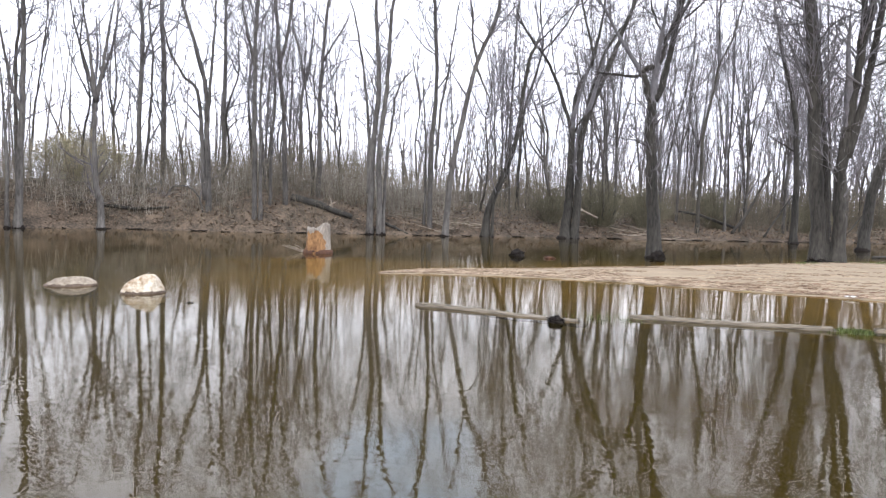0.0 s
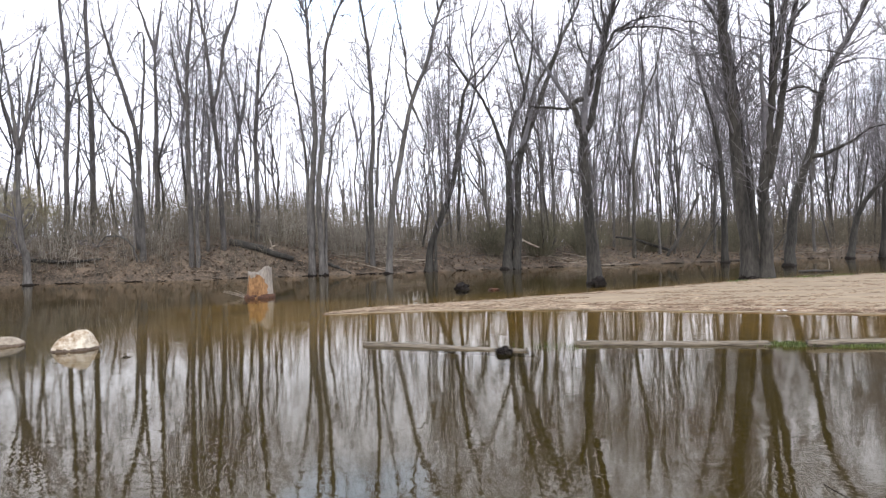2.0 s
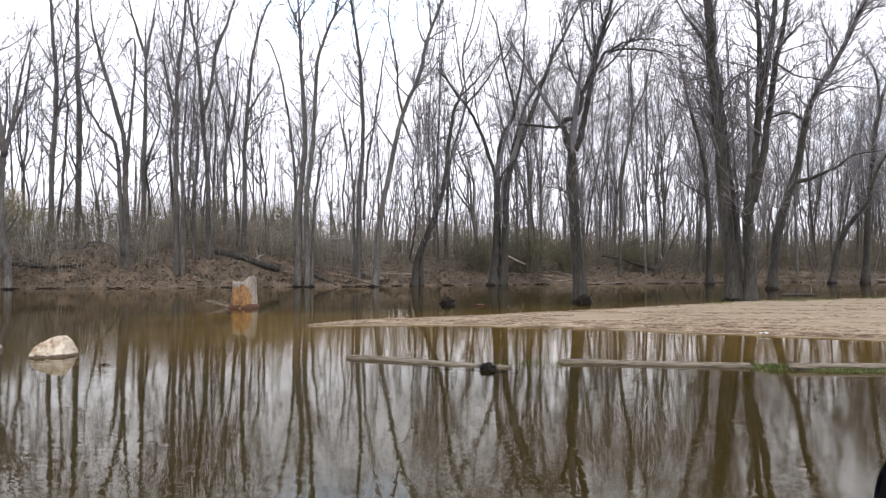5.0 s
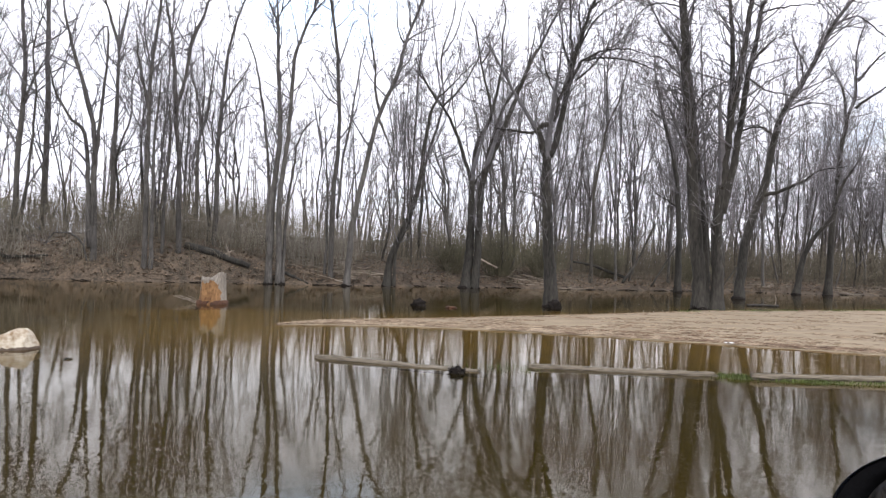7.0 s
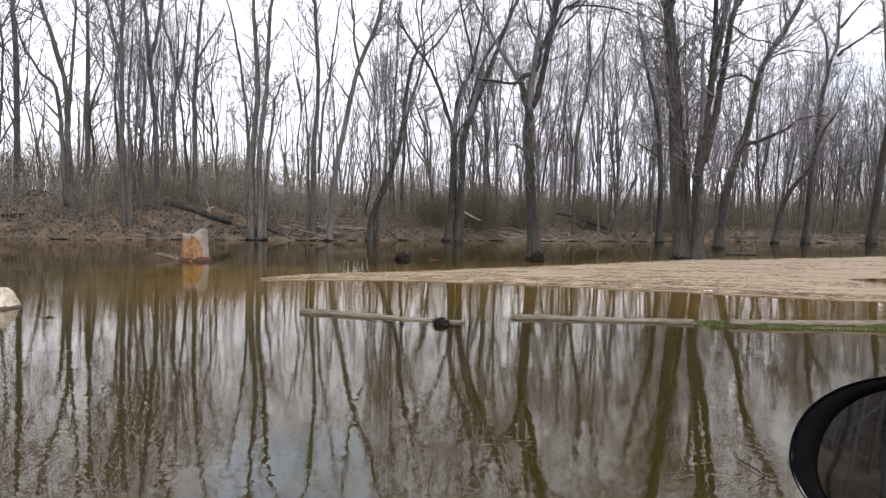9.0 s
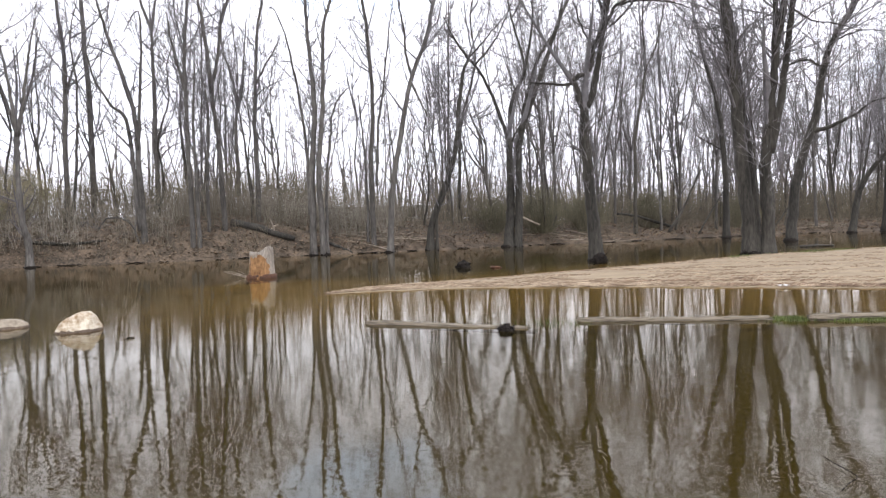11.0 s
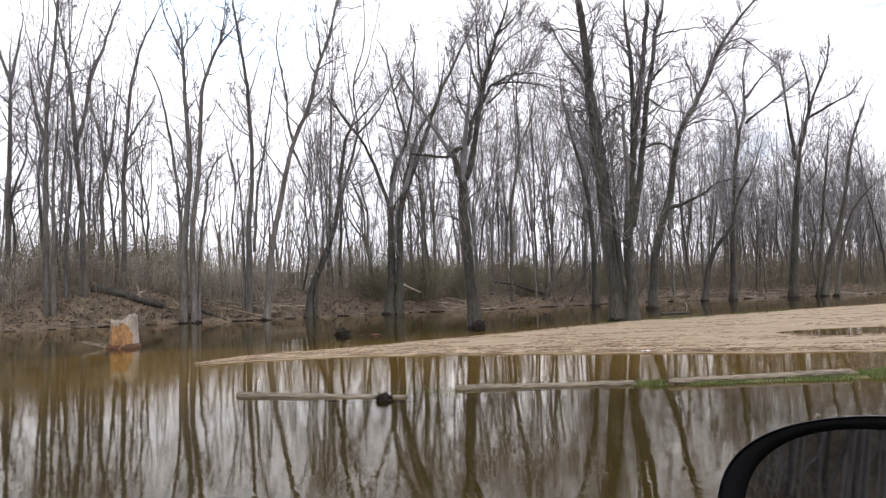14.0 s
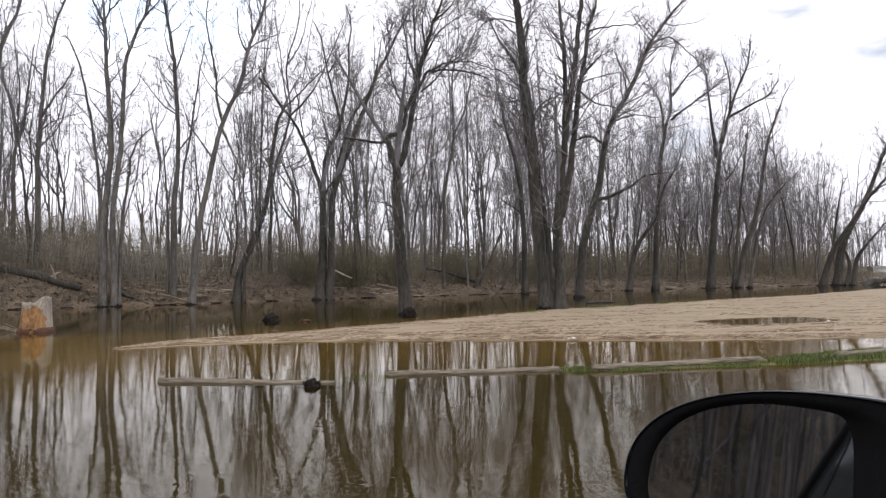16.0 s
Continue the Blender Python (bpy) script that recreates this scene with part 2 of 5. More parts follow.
def water_material():
    """Still brown flood water: murky body, clear surface with small ripples."""
    m = bpy.data.materials.new("flood_water")
    m.use_nodes = True
    n, l = m.node_tree.nodes, m.node_tree.links
    n.clear()
    out = n.new("ShaderNodeOutputMaterial")
    fres = n.new("ShaderNodeFresnel")
    fres.inputs["IOR"].default_value = 1.37
    gloss = n.new("ShaderNodeBsdfGlossy")
    gloss.inputs["Roughness"].default_value = 0.004
    gloss.inputs["Color"].default_value = (0.94, 0.925, 0.89, 1)
    body = n.new("ShaderNodeBsdfDiffuse")
    clear = n.new("ShaderNodeBsdfTransparent")
    clear.inputs["Color"].default_value = (0.89, 0.765, 0.40, 1)
    depth, top = n.new("ShaderNodeMixShader"), n.new("ShaderNodeMixShader")
    depth.inputs["Fac"].default_value = 0.85
    co = n.new("ShaderNodeTexCoord")
    tone = n.new("ShaderNodeTexNoise")
    tone.inputs["Scale"].default_value, tone.inputs["Detail"].default_value = 0.16, 3.0
    mix = n.new("ShaderNodeMix")
    mix.data_type = "RGBA"
    mix.inputs["A"].default_value, mix.inputs["B"].default_value = (0.036, 0.029, 0.007, 1), (0.050, 0.041, 0.011, 1)
    l.new(co.outputs["Object"], tone.inputs["Vector"])
    l.new(tone.outputs["Fac"], mix.inputs["Factor"])
    l.new(mix.outputs["Result"], body.inputs["Color"])
    last = None
    for scale, stretch, strength, dist in ((0.6, (1.0, 1.6, 1), 1.0, 0.0012), (2.4, (1.0, 1.7, 1), 1.0, 0.0005), (11.0, (1.1, 1.35, 1), 1.0, 0.00042), (26.0, (0.9, 1.2, 1), 1.0, 0.00028)):
        mp = n.new("ShaderNodeMapping")
        mp.inputs["Scale"].default_value = stretch
        tx = n.new("ShaderNodeTexNoise")
        tx.inputs["Scale"].default_value, tx.inputs["Detail"].default_value = scale, 0.4
        bp = n.new("ShaderNodeBump")
        bp.inputs["Strength"].default_value, bp.inputs["Distance"].default_value = strength, dist
        l.new(co.outputs["Object"], mp.inputs["Vector"])
        l.new(mp.outputs["Vector"], tx.inputs["Vector"])
        l.new(tx.outputs["Fac"], bp.inputs["Height"])
        if last:
            l.new(last, bp.inputs["Normal"])
        last = bp.outputs["Normal"]
    l.new(last, gloss.inputs["Normal"])
    l.new(last, fres.inputs["Normal"])
    l.new(fres.outputs["Fac"], top.inputs["Fac"])
    l.new(body.outputs["BSDF"], depth.inputs[1])
    l.new(clear.outputs["BSDF"], depth.inputs[2])
    l.new(depth.outputs["Shader"], top.inputs[1])
    l.new(gloss.outputs["BSDF"], top.inputs[2])
    l.new(top.outputs["Shader"], out.inputs["Surface"])
    return m


M_WATER, M_MIRROR = water_material(), mirror_material()


# ---- building helpers ----
def mesh_of(name, verts, faces, mats, slots=None, smooth=True):
    me = bpy.data.meshes.new(name)
    me.from_pydata([tuple(v) for v in verts], [], [tuple(f) for f in faces])
    for m in mats if isinstance(mats, (list, tuple)) else (mats,):
        me.materials.append(m)
    if slots is not None:
        me.polygons.foreach_set("material_index", np.asarray(slots, dtype=np.int32))
    me.polygons.foreach_set("use_smooth", [smooth] * len(me.polygons))
    me.update()
    return me


def bm_mesh(name, bm, mat, smooth=True):
    me = bpy.data.meshes.new(name)
    bm.to_mesh(me)
    bm.free()
    me.materials.append(mat)
    me.polygons.foreach_set("use_smooth", [smooth] * len(me.polygons))
    return me


def part(name, bm, mat, parent, label="", smooth=True):
    """One mesh object under a thing or a part. bm: a bmesh or finished mesh data."""
    me = bm if isinstance(bm, bpy.types.Mesh) else bm_mesh(name, bm, mat, smooth)
    ob = new(name, me)
    ob.parent = parent
    return tagged(ob, label)


def thing(name, m, label, category, group="", kind=""):
    ob = new(name)
    ob.empty_display_size = 0.2
    ob.matrix_world = m
    return tagged(ob, label, category, group, kind)


class Tubes:
    """Collects many tapered tubes into one mesh."""

    def __init__(self):
        self.v, self.f, self.n = [], [], 0

    def batch(self, pts, radii):
        """Many three-sided pointed twigs at once. pts: (count, points, 3), radii: one for each point but the last."""
        n, k, _ = pts.shape
        tan = pts[:, -1] - pts[:, 0]
        tan /= np.linalg.norm(tan, axis=1)[:, None] + 1e-9
        a = np.cross(tan, np.array([0.31, 0.93, 0.17]))
        a /= np.linalg.norm(a, axis=1)[:, None] + 1e-9
        b = np.cross(tan, a)
        th = np.arange(3) * 2 * np.pi / 3
        ring = a[:, None] * np.cos(th)[None, :, None] + b[:, None] * np.sin(th)[None, :, None]
        rings = pts[:, :-1, None] + ring[:, None] * np.asarray(radii, float)[None, :, None, None]
        self.v.append(np.concatenate([rings.reshape(n, -1, 3), pts[:, -1:]], 1).reshape(-1, 3))
        size = 3 * (k - 1) + 1
        one = []
        for r in range(k - 2):
            one += [(r * 3 + i, r * 3 + (i + 1) % 3, r * 3 + 3 + (i + 1) % 3, r * 3 + 3 + i) for i in range(3)]
        r = 3 * (k - 2)
        tips = [(r + i, r + (i + 1) % 3, r + 3) for i in range(3)]
        base = self.n + np.arange(n)[:, None, None] * size
        if one:
            self.f.extend((base + np.array(one)[None]).reshape(-1, 4).tolist())
        self.f.extend((base + np.array(tips)[None]).reshape(-1, 3).tolist())
        self.n += n * size

    def add(self, pts, radii, sides, cap=False, rough=0.0, rng=None):
        pts, radii = np.asarray(pts, float), np.asarray(radii, float)
        tan = np.gradient(pts, axis=0)
        tan /= np.linalg.norm(tan, axis=1)[:, None] + 1e-9
        ref = np.array([0.0, 1.0, 0.0]) if abs(tan[:, 1]).max() < 0.9 else np.array([1.0, 0.0, 0.0])
        a = np.cross(tan, ref)
        a /= np.linalg.norm(a, axis=1)[:, None] + 1e-9
        b = np.cross(tan, a)
        th = np.arange(sides) * 2 * np.pi / sides
        ring = a[:, None] * np.cos(th)[None, :, None] + b[:, None] * np.sin(th)[None, :, None]
        rad = np.repeat(radii[:, None], sides, 1)
        if rough and rng is not None:
            rad = rad * (1 + rough * rng.standard_normal(rad.shape))
        self.v.append((pts[:, None] + ring * rad[..., None]).reshape(-1, 3))
        k = len(pts)
        i = np.arange(k - 1)[:, None] * sides
        j = np.arange(sides)[None]
        nx = (j + 1) % sides
        quads = np.stack([i + j, i + nx, i + sides + nx, i + sides + j], -1).reshape(-1, 4) + self.n
        self.f.extend(quads.tolist())
        if cap:
            self.f.append((np.arange(sides)[::-1] + self.n).tolist())
            self.f.append((np.arange(sides) + self.n + (k - 1) * sides).tolist())
        self.n += k * sides

    def mesh(self, name, mat, smooth=True):
        return mesh_of(name, np.concatenate(self.v) if self.v else [], self.f, mat, None, smooth)


def smooth_line(pts, steps):
    """A Catmull-Rom line through the points."""
    p = np.asarray(pts, float)
    p = np.vstack([2 * p[0] - p[1], p, 2 * p[-1] - p[-2]])
    out = []
    for k in range(1, len(p) - 2):
        for s in np.arange(steps) / steps:
            out.append(0.5 * (2 * p[k] + (p[k + 1] - p[k - 1]) * s + (2 * p[k - 1] - 5 * p[k] + 4 * p[k + 1] - p[k + 2]) * s * s
                              + (3 * p[k] - p[k - 1] - 3 * p[k + 1] + p[k + 2]) * s ** 3))
    out.append(p[-2])
    return np.array(out)


def sprout(rng, pts, radii, level, boughs, lines, count, reach, start=0.3):
    """Side branches along a stem, and their own lesser branches; the lines of all of them are kept for the twigs."""
    n = len(pts)
    seg = np.linalg.norm(np.diff(pts, axis=0), axis=1)
    at = np.r_[0, np.cumsum(seg)] / max(seg.sum(), 1e-6)
    for _ in range(count):
        s = start + (1 - start) * rng.random() ** 0.8
        k = min(max(int(np.searchsorted(at, s)), 1), n - 1)
        w = (s - at[k - 1]) / max(at[k] - at[k - 1], 1e-6)
        p0 = pts[k - 1] * (1 - w) + pts[k] * w
        r0 = radii[k - 1] * (1 - w) + radii[k] * w
        tan = pts[k] - pts[k - 1]
        tan = tan / (np.linalg.norm(tan) + 1e-9)
        side = rng.standard_normal(3)
        side -= tan * (side @ tan)
        side /= np.linalg.norm(side) + 1e-9
        ang = math.radians(rng.uniform(25, 68))
        d = tan * math.cos(ang) + side * math.sin(ang)
        ln = reach * (1.2 - 0.6 * s) * rng.uniform(0.4, 1.3)
        steps = 5 if level == 1 else 3
        q, line = p0.copy(), [p0]
        for _ in range(steps - 1):
            d = d + rng.standard_normal(3) * 0.20 + np.array([0, 0, 0.13])
            d = d / np.linalg.norm(d)
            q = q + d * ln / (steps - 1)
            line.append(q)
        line = np.array(line)
        ra = min(max(r0 * 0.45, 0.010), 0.0115 * ln + 0.007)
        rad = np.linspace(ra, 0.0055, steps)
        lines.append(line)
        if level == 1:
            boughs.add(line, rad, 4 if ra > 0.02 else 3)
            sprout(rng, line, rad, 2, boughs, lines, max(3, int(ln * 3.0)), ln * 0.62, 0.12)
        else:
            boughs.batch(line[None], np.minimum(rad[:-1], 0.0115))


def spray(rng, starts, ends, count, length, points, radius, twigs):
    """Scatters fine pointed twigs over straight pieces of branch; returns the twigs' own pieces."""
    way = ends - starts
    long = np.linalg.norm(way, axis=1) + 1e-9
    pick = rng.choice(len(starts), count, p=long / long.sum())
    p = starts[pick] + way[pick] * rng.random(count)[:, None]
    tan = way[pick] / long[pick][:, None]
    side = rng.standard_normal((count, 3))
    side -= tan * (side * tan).sum(1)[:, None]
    side /= np.linalg.norm(side, axis=1)[:, None] + 1e-9
    ang = np.radians(rng.uniform(22, 62, count))[:, None]
    d = tan * np.cos(ang) + side * np.sin(ang)
    ln = length * rng.uniform(0.45, 1.35, count)[:, None]
    line = [p]
    for _ in range(points - 1):
        d = d + rng.standard_normal((count, 3)) * 0.16 + np.array([0, 0, 0.10])
        d /= np.linalg.norm(d, axis=1)[:, None]
        line.append(line[-1] + d * ln / (points - 1))
    twigs.batch(np.stack(line, 1), np.linspace(radius, radius * 0.7, points - 1))
    return line[0], line[-1]


def twigs_on(rng, lines, twigs, near):
    """Two orders of twigs on all the branches of a crown. near: finer twigs, more of them."""
    starts = np.concatenate([ln[:-1] for ln in lines])
    ends = np.concatenate([ln[1:] for ln in lines])
    total = np.linalg.norm(ends - starts, axis=1).sum()
    a, b = spray(rng, starts, ends, int(total * (1.55 if near else 1.15)), 0.62, 3 if near else 2, 0.0072, twigs)
    spray(rng, a, b, int(len(a) * (1.7 if near else 1.0)), 0.34, 2, 0.0058, twigs)


def tree_parts(tree, seed, stems, bark, dense=1.0, flare=1.0, depth=0.5, near=True, wet=False):
    """Trunk and crown under the tree. stems: (first radius, last radius, (sideways, height), ...)."""
    rng = np.random.default_rng(seed)
    trunk, boughs, twigs = Tubes(), Tubes(), Tubes()
    lean, lines = {}, []
    for k, (ra, rb, *line) in enumerate(stems):
        grounded = line[0][1] < 0.6
        key = (line[0][0], line[0][1])
        y0 = 0.0 if grounded else min(((abs(a - key[0]) + abs(b - key[1]), v) for (a, b), v in lean.items()), default=(0, 0))[1]
        dy = 0.0 if k == 0 else rng.uniform(-depth, depth)
        pts = []
        for u, z in line:
            y = y0 + dy * (z - line[0][1]) / 4.0
            lean[(u, z)] = y
            pts.append((u, y, z))
        if grounded:
            pts[0] = (pts[0][0], pts[0][1], -0.35)
        pts = smooth_line(pts, 5)
        pts[1:-1] += rng.standard_normal((len(pts) - 2, 3)) * 0.014
        s = np.linspace(0, 1, len(pts))
        radii = ra + (rb - ra) * s ** 0.85
        if grounded:
            radii = radii * (1 + 0.5 * flare * np.exp(-(pts[:, 2] + 0.1).clip(0) / 0.30))
        # black collar: shadow at the trunk's foot put into colour, together with soaked bark
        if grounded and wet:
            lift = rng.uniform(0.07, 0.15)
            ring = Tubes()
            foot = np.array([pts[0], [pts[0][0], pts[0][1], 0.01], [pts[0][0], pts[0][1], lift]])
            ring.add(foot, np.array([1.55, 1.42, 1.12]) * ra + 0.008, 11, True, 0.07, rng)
            part("wet_collar", ring.mesh("wet_collar", M_BLACKWOOD), M_BLACKWOOD, tree, "black collar of soaked bark and shadow at the waterline")
        thick = ra > 0.06
        (trunk if near or thick or grounded else boughs).add(pts, radii, (10 if thick else 7) if near else 5, True, 0.035, rng)
        if rb > 0.03:
            tip = pts[-1] - pts[-3]
            tip = tip / np.linalg.norm(tip)
            q, d, more = pts[-1], tip, [pts[-1]]
            for _ in range(5):
                d = d + rng.standard_normal(3) * 0.10 + np.array([0, 0, 0.05])
                d /= np.linalg.norm(d)
                q = q + d * min(0.75, rb * 9)
                more.append(q)
            more = np.array(more)
            mr = np.linspace(rb, 0.008, len(more))
            boughs.add(more, mr, 5)
            sprout(rng, more, mr, 1, boughs, lines, int(8 * dense), 1.3, 0.1)
        span = np.linalg.norm(pts[-1] - pts[0])
        sprout(rng, pts, radii, 1, boughs, lines, int((1.9 * span + 3) * dense), 1.20 + 0.12 * span, 0.42 if grounded else 0.25)
    part("trunk", trunk.mesh("trunk", bark), bark, tree)
    twigs_on(rng, lines, twigs, near)
    slots = [0] * len(boughs.f) + [1] * len(twigs.f)
    faces = boughs.f + [[i + boughs.n for i in f] for f in twigs.f]
    part("crown", mesh_of("crown", np.concatenate(boughs.v + twigs.v), faces, [M_BRANCH, M_TWIG], slots), M_BRANCH, tree, "bare branches and fine twigs")


# ---- ground, water, sand ----
SHORE_X = (-120, -60, -40, -28, -23.5, -21, -19, -13.8, -7.5, -2, 2, 8, 13.3, 20.6, 27, 32, 40, 46, 60, 90, 220)
SHORE_Y = (-70, -25, -8, 3, 15, 25.7, 27.6, 28.9, 31.9, 34.0, 36.2, 38.2, 40.9, 44.3, 45.0, 46.3, 48.6, 51.0, 59, 78, 140)
NEAR_X = (-2.9, -1.8, -0.2, 2.0, 4.0, 5.6, 7.3, 9.4, 11.0, 30.0, 90.0)
NEAR_Y = (12.95, 13.33, 13.5, 13.2, 12.55, 11.95, 11.32, 10.93, 10.75, 9.0, 6.0)
FAR_X = (-2.9, -2.2, -1.4, 0.4, 2.6, 6.5, 8.9, 13.0, 18.7, 26.0, 39.0, 90.0)
FAR_Y = (12.95, 14.1, 14.6, 15.6, 17.1, 20.0, 21.9, 23.8, 26.7, 30.0, 38.0, 60.0)


def wobble(x, y, size):
    return noise.noise((x / size, y / size, 3.7))


def sand_inside(x, y):
    """How far inside the sandbar a place is, in metres."""
    if x < -2.9:
        return -math.hypot(x + 2.9, y - 12.95)
    e = 0.16 * wobble(x, y, 1.1) + 0.06 * wobble(x, y, 0.3)
    return min(y - np.interp(x, NEAR_X, NEAR_Y), np.interp(x, FAR_X, FAR_Y) - y) + e * min(1.0, (x + 2.9) * 0.5)


def silt(x, y):
    """0 on the sandy shoal round the bar and the stump, 1 where the bed is mud."""
    if not (-16 < x < 60 and 4 < y < 40):
        return 1.0
    d = min(max(0.0, -sand_inside(x, y)) / 4.6, math.hypot((x + 4.6) / 4.2, (y - 16.6) / 3.4))
    return min(1.0, max(0.0, d - 0.35) / 0.75)


def bank_inside(x, y):
    return max(y - np.interp(x, SHORE_X, SHORE_Y), -16 - y) + 0.7 * wobble(x, y, 5.0) + 0.25 * wobble(x, y, 1.3)


def ground_height(x, y):
    s = bank_inside(x, y)
    if s > 0:
        high = np.interp(x, (-30, -23, -14, -2, 10, 30), (0.5, 2.0, 2.2, 1.35, 0.85, 0.7))
        if x < -26 and y < 22:
            high += 9.0 * (1 - math.exp(-(-26 - x) / 16)) * min(1.0, (22 - y) / 14)
        return high * (1 - math.exp(-s / 2.6)) + 0.10 * min(1, s / 0.15) + 0.10 * wobble(x, y, 2.0) * min(1, s) + 0.03 * wobble(x, y, 0.5) + min(s, 40) * 0.006 + 0.01
    z = max(-0.45, s * 0.2 - 0.01)
    if 4 < y < 64 and -12 < x < 90:
        d = sand_inside(x, y)
        if d > 0:
            z = 0.035 * (1 - math.exp(-d / 0.35)) + 0.007 * wobble(x * 0.35, y * 1.6, 0.7) * min(1, d)
            z -= 0.085 * math.exp(-((x - 12.2) / 2.3) ** 4 - ((y - 15.2 - 0.18 * (x - 12.2)) / 1.15) ** 4)
            z += 0.004 * wobble(x * 0.5, y * 2, 0.35) * min(1, d)
            z += 0.012
        else:
            z = max(z, max(-0.3, d * 0.03), -0.12 - 0.3 * silt(x, y))
        if x > 3.6 and abs(y - 8.4) < 1.6:
            mid = np.interp(x, (3.2, 6.6, 8.0, 11, 14), (8.26, 8.16, 8.42, 8.75, 9.1))
            wide = np.interp(x, (3.6, 5.0, 6.6, 8.5), (0.02, 0.06, 0.16, 0.46))
            z = max(z, 0.012 - 0.30 * max(0.0, abs(y - mid) - wide))
    return z


def axis(fine_a, fine_b, step, ends, growth, before):
    line = list(np.arange(fine_a, fine_b + 1e-6, step))
    for sign, limit in ((1, ends[1]), (-1, ends[0])):
        s, q = step, (line[-1] if sign > 0 else line[0])
        while abs(q) < abs(limit):
            s *= growth if sign > 0 else before
            q += sign * s
            line.append(q) if sign > 0 else line.insert(0, q)
    return line


GX, GY = axis(-4, 20, 0.22, (-1500, 1500), 1.06, 1.06), axis(7.6, 25, 0.17, (-1500, 2500), 1.055, 1.25)
g_verts = [(x, y, ground_height(x, y)) for y in GY for x in GX]
g_faces, g_slots = [], []
W = len(GX)
for j in range(len(GY) - 1):
    for i in range(W - 1):
        a = j * W + i
        g_faces.append((a, a + 1, a + W + 1, a + W))
        z = max(g_verts[k][2] for k in (a, a + 1, a + W + 1, a + W))
        x, y = GX[i], GY[j]
        g_slots.append(0 if max(bank_inside(GX[p], GY[q]) for p in (i, i + 1) for q in (j, j + 1)) > -0.3 else 1 if (x > -4 and 9.5 < y and x < 90 and sand_inside(x, y) > -0.25) else 2)
ground = new("ground", mesh_of("ground", g_verts, g_faces, [M_LITTER, M_SAND, M_SHOAL], g_slots))
silt_data = ground.data.attributes.new("silt", "FLOAT", "POINT")
silt_data.data.foreach_set("value", [silt(x, y) for x, y, _ in g_verts])
tagged(ground, "brown leaf-littered bank, sandbar and muddy bed under the flood", "ground", kind="structure")

water = new("water", mesh_of("water", [(-1500, -1500, 0), (1500, -1500, 0), (1500, 2500, 0), (-1500, 2500, 0)], [(0, 1, 2, 3)], M_WATER))
tagged(water, "still brown flood water mirroring bare trees", "water", kind="structure")


# ---- trees at the water's edge ----
BARKS = (M_BARK, M_BARK, M_BARK_DARK)
tree_count = [0]


def bare_tree(x, y, turn, stems, bark=None, dense=1.0, label="tall bare grey-barked tree standing in the flood's edge", depth=0.5):
    k = tree_count[0]
    tree_count[0] += 1
    t = thing("tree", pose(x, y, 0, 0, 0, turn), label, "tree", "trees along the far shore")
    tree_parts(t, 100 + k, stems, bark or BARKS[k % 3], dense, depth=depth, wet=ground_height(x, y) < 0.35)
    return t


bare_tree(-12.53, 30.00, 22.7, [
    (0.128, 0.042, (0, 0), (0, 2.46), (-0.04, 5.97), (0, 9.51), (0.27, 12.41), (0.37, 14.6)),
    (0.093, 0.025, (0.04, 7.38), (-0.24, 8.3), (-0.54, 9.68), (-0.68, 10.83)),
    (0.105, 0.034, (0.28, -0.01), (0.26, 3.16), (0.24, 5.98), (0.37, 8.84)),
], M_BARK_HAZED, 0.8)
bare_tree(-11.71, 31.80, 20.2, [
    (0.133, 0.044, (0, 0), (-0.04, 3), (-0.14, 5.74), (-0.34, 7.73), (0.02, 9.65), (0.24, 11.33), (0.7, 12.55), (1.2, 14.31)),
    (0.109, 0.026, (-0.34, 7.73), (-0.49, 9.72), (-0.68, 11.33), (-0.89, 12.43), (-1.11, 13.65), (-1.28, 14.87)),
    (0.097, 0.035, (-0.69, 0.03), (-0.69, 3.24), (-0.53, 6.47), (-0.64, 7.96)),
], M_BARK_HAZED, 0.8)
bare_tree(-11.00, 34.58, 17.6, [
    (0.143, 0.037, (-0, -0.08), (0.06, 3.94), (0.03, 6.68), (0.21, 9.46), (0.39, 11.7), (0.8, 13.58), (1.43, 15.22)),
    (0.065, 0.019, (0.13, 8.62), (0.71, 9.78), (1.22, 10.66), (1.48, 11.25)),
], M_BARK_HAZED, 0.8)
bare_tree(-14.34, 41.60, 19.0, [
    (0.157, 0.068, (0, 1.23), (-0.02, 4.5), (-0.04, 7.78), (0.14, 8.78)),
    (0.110, 0.027, (0.14, 8.78), (-0.18, 10.74), (-0.55, 12.02), (-0.9, 13.63)),
    (0.110, 0.027, (0.14, 8.78), (0.44, 10.12), (0.62, 12.14), (0.87, 14.52)),
], M_BARK_HAZED, 0.8)
